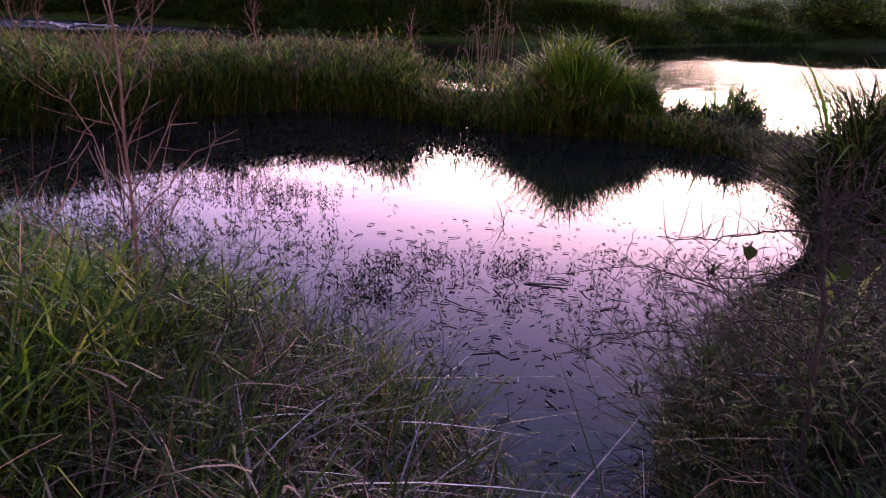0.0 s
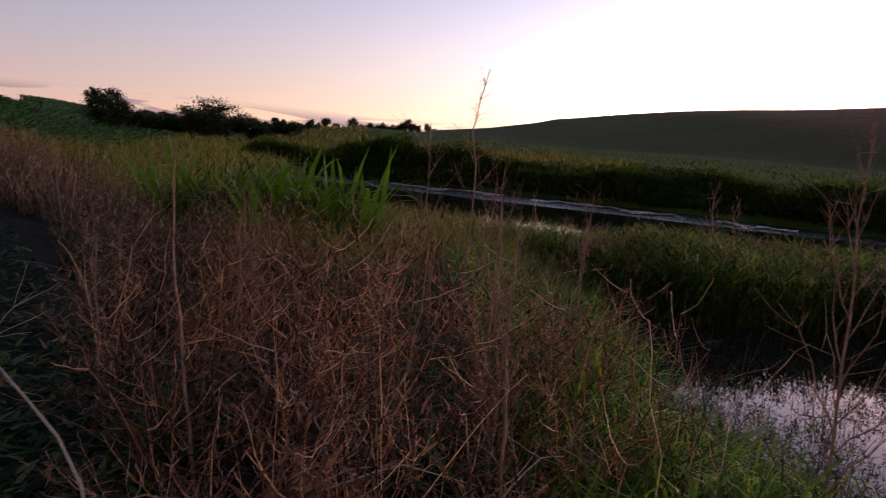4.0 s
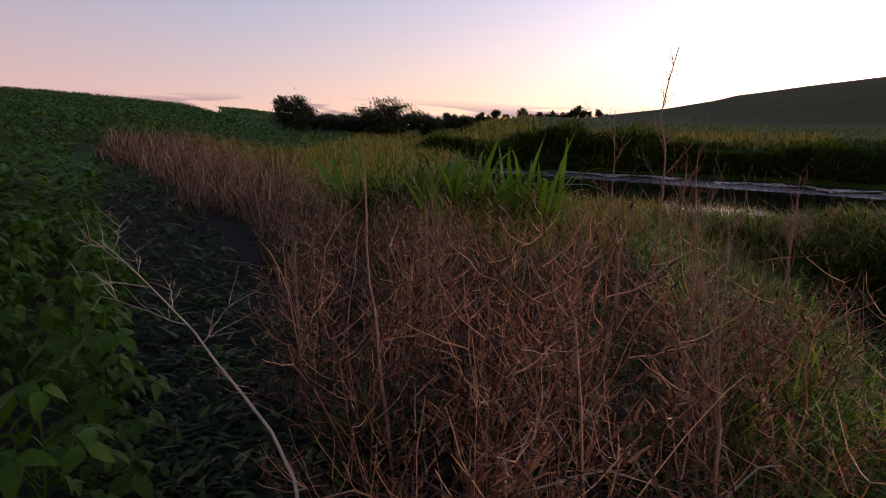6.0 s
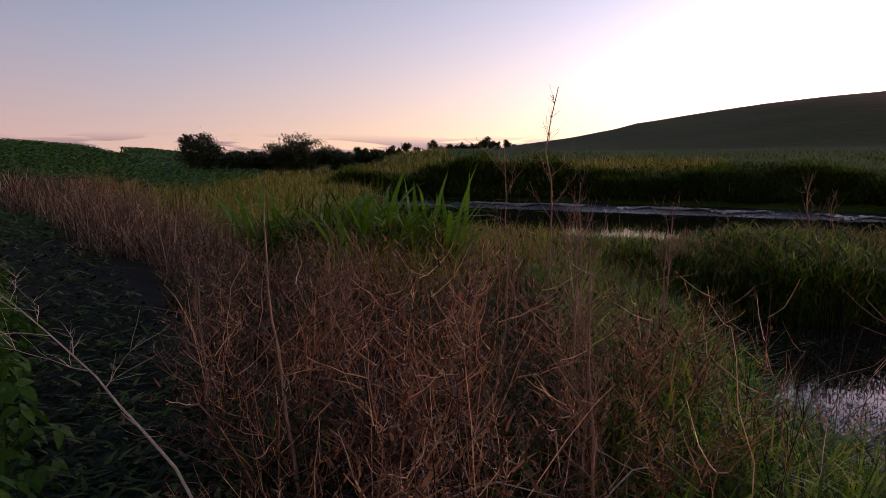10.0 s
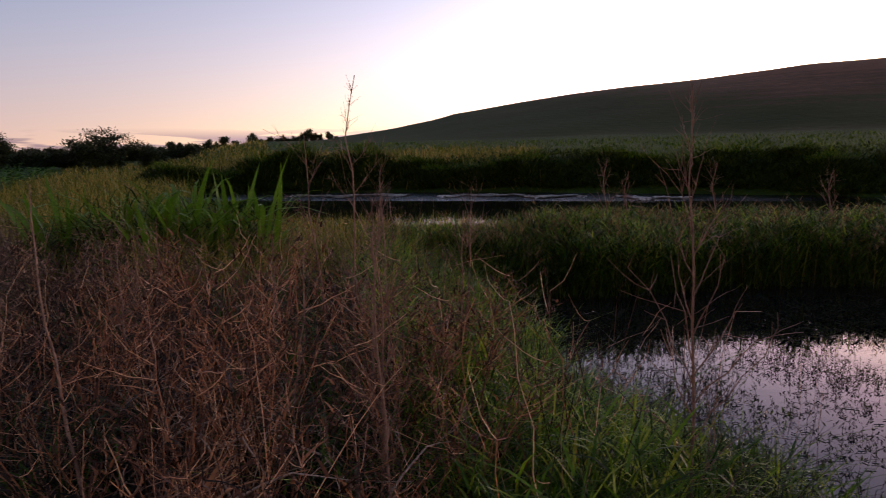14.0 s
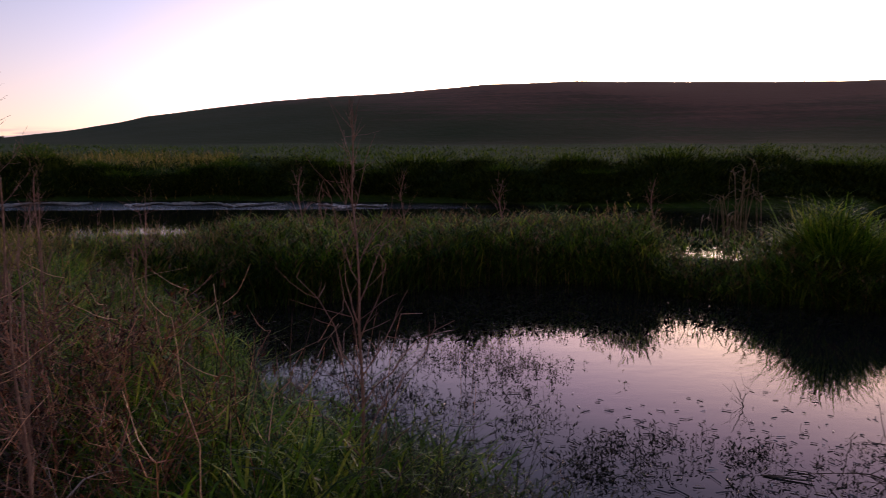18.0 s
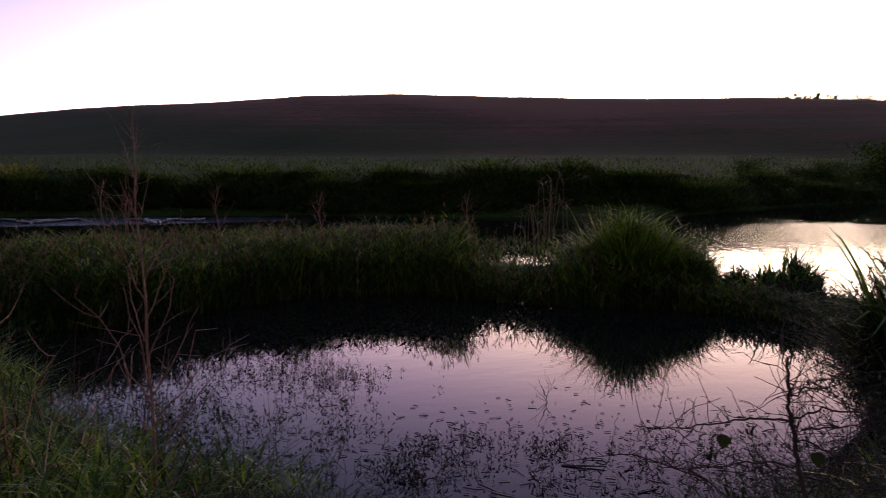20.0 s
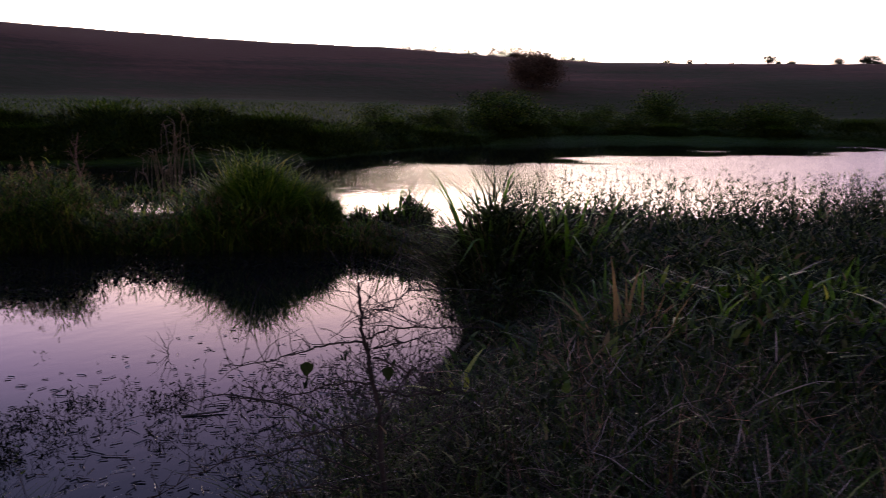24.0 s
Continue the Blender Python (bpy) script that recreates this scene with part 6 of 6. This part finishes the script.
def dead_reeds(x, y, h, seed):
    r2 = np.random.RandomState(seed)
    root = thing("dead_reeds", (x, y, -0.1), "dead bent reeds drooping into the lake", "reeds", "dead reeds in the lake")
    for i in range(7):
        a, hh = r2.uniform(0, 6.283), h * r2.uniform(0.55, 1.05)
        d = np.array([math.sin(a), math.cos(a), 0])
        b = d * r2.uniform(0, 0.2)
        L = r2.uniform(0.25, 0.6)
        drop = r2.uniform(0.15, 0.7)
        pts = np.array([b, b + d * L * 0.15 + [0, 0, hh * 0.6], b + d * L * 0.4 + [0, 0, hh * 0.95], b + d * L * 0.65 + [0, 0, hh], b + d * L * 0.9 + [0, 0, hh * 0.9], b + d * L + [0, 0, hh * drop]])
        stem = part("stem", *tubes(pts[None], np.array([[0.011, 0.010, 0.009, 0.008, 0.006, 0.004]])), DEADREED, root)
        k = 5
        s0 = pts[r2.randint(2, 5, k)] + r2.normal(0, 0.02, (k, 3))
        tagged(part("leaf_spray", *blades(s0, r2.uniform(0.12, 0.3, k), np.full(k, 0.022), r2.uniform(0, 6.283, k), r2.uniform(0.3, 0.9, k), r2.uniform(0.6, 1.6, k), 4), DEADREED, stem), kind="stuff")


dead_reeds(6.95, 14.3, 1.95, 3)
dead_reeds(6.6, 14.0, 1.5, 5)

# ---- things in the pond ----
def weed_on_water(q, tall, leaves):
    """Small leafy sprigs that stand out of the water."""
    q = q[shore(POND, q[:, 0], q[:, 1]) < -0.05]
    n = len(q)
    out = []
    for k in range(leaves):
        h = U(0, 1, n) * tall
        P = np.column_stack([q + N(0, 0.025, (n, 2)), 0.004 + h])
        out.append(blades(P, U(0.014, 0.03, n), U(0.008, 0.014, n), U(0, 6.283, n), U(0.4, 1.8, n), U(0, 0.5, n), 2))
    s0 = np.column_stack([q, np.full(n, -0.05)])
    out.append(tubes(crooked(s0, s0 + np.column_stack([N(0, 0.015, (n, 2)), np.full(n, 0.05) + tall * U(0.6, 1.1, n)]), 3, 0.05), np.full((n, 3), 0.0018)))
    return joined(out)


LEFT_W = [(-2.0, 8.6), (-1.0, 6.6), (-0.5, 5.4), (0.6, 4.8), (1.4, 5.6), (1.7, 6.6), (1.5, 7.8), (0.4, 8.8)]
centres = scatter(56, LEFT_W)
q = np.concatenate([c + N(0, 0.22, (24, 2)) for c in centres] + [scatter(200, LEFT_W)])
centres = scatter(16, [(1.3, 4.6), (2.4, 4.4), (2.8, 5.0), (1.9, 5.5), (1.3, 5.3)])
q2 = np.concatenate([c + N(0, 0.12, (13, 2)) for c in centres])
stuff("water_weed", *weed_on_water(np.concatenate([q, q2, scatter(120, [(2.2, 3.4), (3.6, 3.7), (4.4, 4.6), (3.2, 5.2), (2.3, 4.4)])]), 0.05, 6), FLOAT, "small dark leafy sprigs standing in the pond", "water weed")
FAR_W = [(-1.9, 9.4), (-0.6, 8.2), (1.6, 8.3), (3.4, 8.5), (5.2, 8.4), (6.6, 7.6), (6.9, 8.6), (5.2, 10.3), (4.1, 11.6), (2.0, 11.6), (0.2, 11.0), (-1.6, 10.1)]
centres = scatter(90, FAR_W)
q = np.concatenate([c + N(0, 0.2, (10, 2)) for c in centres])
stuff("water_weed", *weed_on_water(q, 0.14, 8), FLOAT, "dark leafy sprigs at the foot of the island", "water weed")
q = scatter(2600, FAR_W)
q = q[(wave(q[:, 0], q[:, 1], 1.9) > U(-0.6, 0.6, len(q))) & (shore(POND, q[:, 0], q[:, 1]) < -0.9)]
n = len(q)
stuff("floating_leaves", *blades(np.column_stack([q, np.full(n, 0.004)]), U(0.03, 0.09, n), U(0.02, 0.05, n), U(0, 6.283, n), np.full(n, 0.9), np.full(n, 1.0), 2), FLOAT, "dark flecks of leaf floating near the island", "water weed")
q = scatter(2300, [(-0.6, 5.2), (0.8, 4.2), (1.5, 3.2), (1.6, 2.3), (2.1, 2.8), (3.4, 3.5), (4.8, 4.8), (3.6, 6.4), (2.0, 6.0), (0.6, 7.6), (-1.0, 7.4)])
q = q[shore(POND, q[:, 0], q[:, 1]) < 0.1]
near_w = np.exp(-((q[:, 0] - 2.4) ** 2 + (q[:, 1] - 3.8) ** 2) / 2.2)
q = q[U(0, 1, len(q)) < 0.2 + near_w]
n = len(q)
a, L, w = U(0, 6.283, n), U(0.015, 0.07, n) * np.where(U(0, 1, n) < 0.08, 2.2, 1), U(0.003, 0.008, n)
d, e = np.column_stack([np.sin(a), np.cos(a), np.zeros(n)]), np.column_stack([np.cos(a), -np.sin(a), np.zeros(n)])
c = np.column_stack([q, np.full(n, 0.004)])
V = np.stack([c - d * L[:, None] / 2 - e * w[:, None] / 2, c + d * L[:, None] / 2 - e * w[:, None] / 2, c + d * L[:, None] / 2 + e * w[:, None] / 2 + [0, 0, 0.006], c - d * L[:, None] / 2 + e * w[:, None] / 2 + [0, 0, 0.006]], 1)
T = np.array([(0, 1, 2), (0, 2, 3)])[None] + (np.arange(n) * 4)[:, None, None]
stuff("floating_straw", V, T, PALE, "short bits of straw floating on the pond", "straw")
root = thing("floating_stick", (2.58, 4.58, 0.005), "thin brown stick floating on the pond", "stick")
part("stick", *tubes(crooked(np.array([[-0.13, 0.06, 0.0]]), np.array([[0.13, -0.07, 0.008]]), 5, 0.02), np.array([[0.005, 0.007, 0.007, 0.006, 0.004]]), 5), BARK, root)
bare_plant("drowned_twig", (2.95, 5.9, -0.05), [(0, 0, 0), (0.0, 0, 0.06), (-0.03, 0, 0.14), (-0.09, 0.0, 0.26)], 0.006, [(0.3, 80, 0.22, 0.6), (0.25, -80, 0.22, 0.55), (0.3, 60, 0.16, 0.75), (0.2, -100, 0.16, 0.3)], DARKBARK,
           "dark twig sticking out of the pond", "twig", "", 3, 0.07)

# ---- trees ----
def tree(name, loc, h, w, seed, label, group="", trunk=0.35, clumps=46, leaf=0.28, per=46, flat=0.8, leaves=None, fuzz=0.095):
    r2 = np.random.RandomState(seed)
    root = thing(name, loc, label, "tree" if name == "tree" else "bush", group)
    main = np.array([[(0, 0, -0.3), (r2.normal(0, 0.03) * h, 0, h * 0.3), (r2.normal(0, 0.05) * h, r2.normal(0, 0.05) * h, h * 0.62), (r2.normal(0, 0.06) * h, 0, h * 0.85)]])
    part("trunk", *tubes(main, h * 0.03 * np.array([[1.2, 0.9, 0.6, 0.25]]), 6), DARKBARK, root)
    c = r2.normal(0, 1, (clumps, 3))
    c /= np.linalg.norm(c, axis=1, keepdims=True)
    c *= r2.uniform(0.45, 1.0, (clumps, 1)) * r2.uniform(0.8, 1.12, (clumps, 1))
    z0 = h * (trunk + (1 - trunk) / 2)
    c = c * np.array([w / 2, w / 2, h * (1 - trunk) / 2 * flat]) + [0, 0, z0]
    for i in range(0, clumps, max(1, clumps // 9)):
        s0 = main[0, 1 + i % 2]
        part("limb", *tubes(crooked(s0[None], c[i][None], 4, 0.06), h * 0.012 * np.array([[1, 0.8, 0.5, 0.25]])), DARKBARK, root)
    P = np.repeat(c, per, 0) + r2.normal(0, fuzz * w, (clumps * per, 3)) * [1, 1, min(1.0, h / w)]
    n = len(P)
    a = r2.uniform(0, 6.283, n)
    tagged(part("crown", *blades(P, 1.5 * leaf * r2.uniform(0.6, 1.4, n), 1.5 * leaf * r2.uniform(0.5, 0.9, n), a, r2.uniform(0.2, 1.8, n), r2.uniform(0, 0.6, n), 2), leaves or TREELEAF, root), kind="stuff")
    return root


def at_az(az, r):
    x, y = CX + r * math.sin(radians(az)), CY + r * math.cos(radians(az))
    return x, y, gz(x, y)


tree("tree", at_az(-47.7, 92), 4.2, 5.6, 11, "round dark tree with an airy top at the field's edge", "", 0.0, 62, 0.13, 120, 0.95, None, 0.062)
tree("tree", at_az(-48.5, 93), 4.2, 2.8, 15, "thin-crowned dark tree at the field's edge", "", 0.35, 18, 0.13, 80, 0.9, None, 0.062)
tree("bush", at_az(-40.8, 92), 4.0, 7.8, 12, "broad dark dome of bushes at the field's edge", "", 0.0, 84, 0.13, 120, 1.0, None, 0.062)
tree("bush", at_az(-38.2, 93), 2.7, 5.0, 13, "low dark bushes at the field's edge", "", 0.0, 46, 0.13, 110, 1.0, None, 0.062)
tree("bush", at_az(-36.0, 95), 1.8, 4.2, 16, "low dark bushes at the field's edge", "", 0.0, 34, 0.13, 110, 1.0, None, 0.062)
tree("bush", at_az(-43.2, 95), 2.0, 5.0, 14, "low dark bushes between two trees", "", 0.0, 50, 0.13, 110, 1.0, None, 0.062)
tree("bush", at_az(-45.4, 96), 2.1, 5.2, 17, "low dark bushes between two trees", "", 0.0, 50, 0.13, 110, 1.0, None, 0.062)
base_far = [tree("tree", at_az(-31.0, 380), 9.4, 6.4, 21, "small dark tree on the distant tree line", "distant tree line", 0.35, 16, 0.6, 40, 0.8),
            tree("tree", at_az(-32.9, 380), 8.8, 5.0, 22, "small dark tree on the distant tree line", "distant tree line", 0.4, 13, 0.6, 40, 0.9),
            tree("bush", at_az(-35.1, 380), 6.0, 9.0, 23, "low dark bushes on the distant tree line", "distant tree line", 0.05, 24, 0.6, 40, 1.0)]
for az, h in [(-36.6, 0.8), (-34.1, 0.85), (-33.6, 0.7), (-32.2, 0.75), (-30.3, 0.7), (-29.7, 0.8), (-29.2, 0.7), (-28.7, 0.8), (-28.2, 0.72), (-27.6, 0.8), (-27.1, 1.0), (-26.6, 0.75), (-26.2, 0.7), (-25.5, 0.72), (-25.0, 0.5), (-36.0, 0.7)]:
    x, y, z = at_az(az, 380 + rs.uniform(-8, 8))
    copy_thing(base_far[int(rs.randint(0, 2))], pose(x, y, z - 0.2, 0, 0, rs.uniform(0, 360)) @ Matrix.Diagonal((h, h, h, 1)))
for az in np.arange(-52.5, -25.5, 0.75):
    x, y, z = at_az(az + rs.normal(0, 0.15), 390)
    k = rs.uniform(0.7, 1.0) * (0.75 if az < -47 else 1.0) * (0.6 if az > -28 else 1)
    copy_thing(base_far[2], pose(x, y, z - 0.3, 0, 0, rs.uniform(0, 360)) @ Matrix.Diagonal((k, k, k, 1)))
base_r = [tree("bush", Vector(at_az(41.2, 250)) - Vector((0, 0, 0.5)), 2.9, 6.0, 31, "low dark scrub along the hill's crest", "scrub on the crest", 0.0, 44, 0.16, 44, 1.0),
          tree("tree", Vector(at_az(66.7, 250)) - Vector((0, 0, 0.3)), 4.0, 4.4, 32, "small round tree on the hill's crest", "scrub on the crest", 0.3, 40, 0.15, 44, 0.95)]
for az, k in [(42.0, 1.0), (42.9, 0.9), (43.8, 1.1), (44.8, 1.0), (45.8, 1.0), (46.7, 0.9), (48.0, 1.3), (48.9, 1.4), (49.8, 1.4), (50.8, 1.3), (51.8, 1.1), (53.0, 0.9), (54.2, 0.8), (59.9, 0.5), (63.5, 0.5), (65.0, 0.5), (68.0, 0.6), (72.9, 1.2)]:
    x, y, z = at_az(az, 250)
    copy_thing(base_r[0], pose(x, y, z - 0.3, 0, 0, rs.uniform(0, 360)) @ Matrix.Diagonal((k, k, k * 1.15, 1)))
for az, k in [(60.1, 0.6), (61.6, 0.65), (62.7, 0.45), (64.4, 0.5), (68.2, 0.65), (70.9, 0.85), (72.6, 1.0), (53.6, 0.7), (67.3, 0.6)]:
    x, y, z = at_az(az, 250)
    copy_thing(base_r[1], pose(x, y, z - 0.3, 0, 0, rs.uniform(0, 360)) @ Matrix.Diagonal((k, k, k, 1)))
x, y, z = at_az(50.8, 138)
tree("tree", (x, y, z - 0.3), 6.4, 9.6, 41, "dull brown spreading tree on the hillside above the lake", "", 0.0, 80, 0.22, 110, 1.0, HILLLEAF)
scrub = [tree("bush", (*at_az(48.0, 56)[:2], at_az(48.0, 56)[2]), 2.6, 5.0, 51, "dark rounded scrub on the far lake bank", "scrub on the far bank", 0.0, 30, 0.11, 120, 1.0, DEEP),
         tree("bush", (*at_az(60.0, 80)[:2], at_az(60.0, 80)[2]), 3.2, 6.5, 52, "dark rounded scrub on the far lake bank", "scrub on the far bank", 0.0, 34, 0.12, 120, 1.0, DEEP)]
for az in np.arange(40, 78, 1.35):
    r = float(np.interp(az, FAR_AZ, FAR_R)) + rs.uniform(2, 9)
    x, y, z = at_az(az + rs.normal(0, 0.3), r)
    k = rs.uniform(0.35, 0.8) * (0.6 if az < 47 else 1.0)
    copy_thing(scrub[int(rs.randint(0, 2))], pose(x, y, z - 0.2, 0, 0, rs.uniform(0, 360)) @ Matrix.Diagonal((k, k, k, 1)))
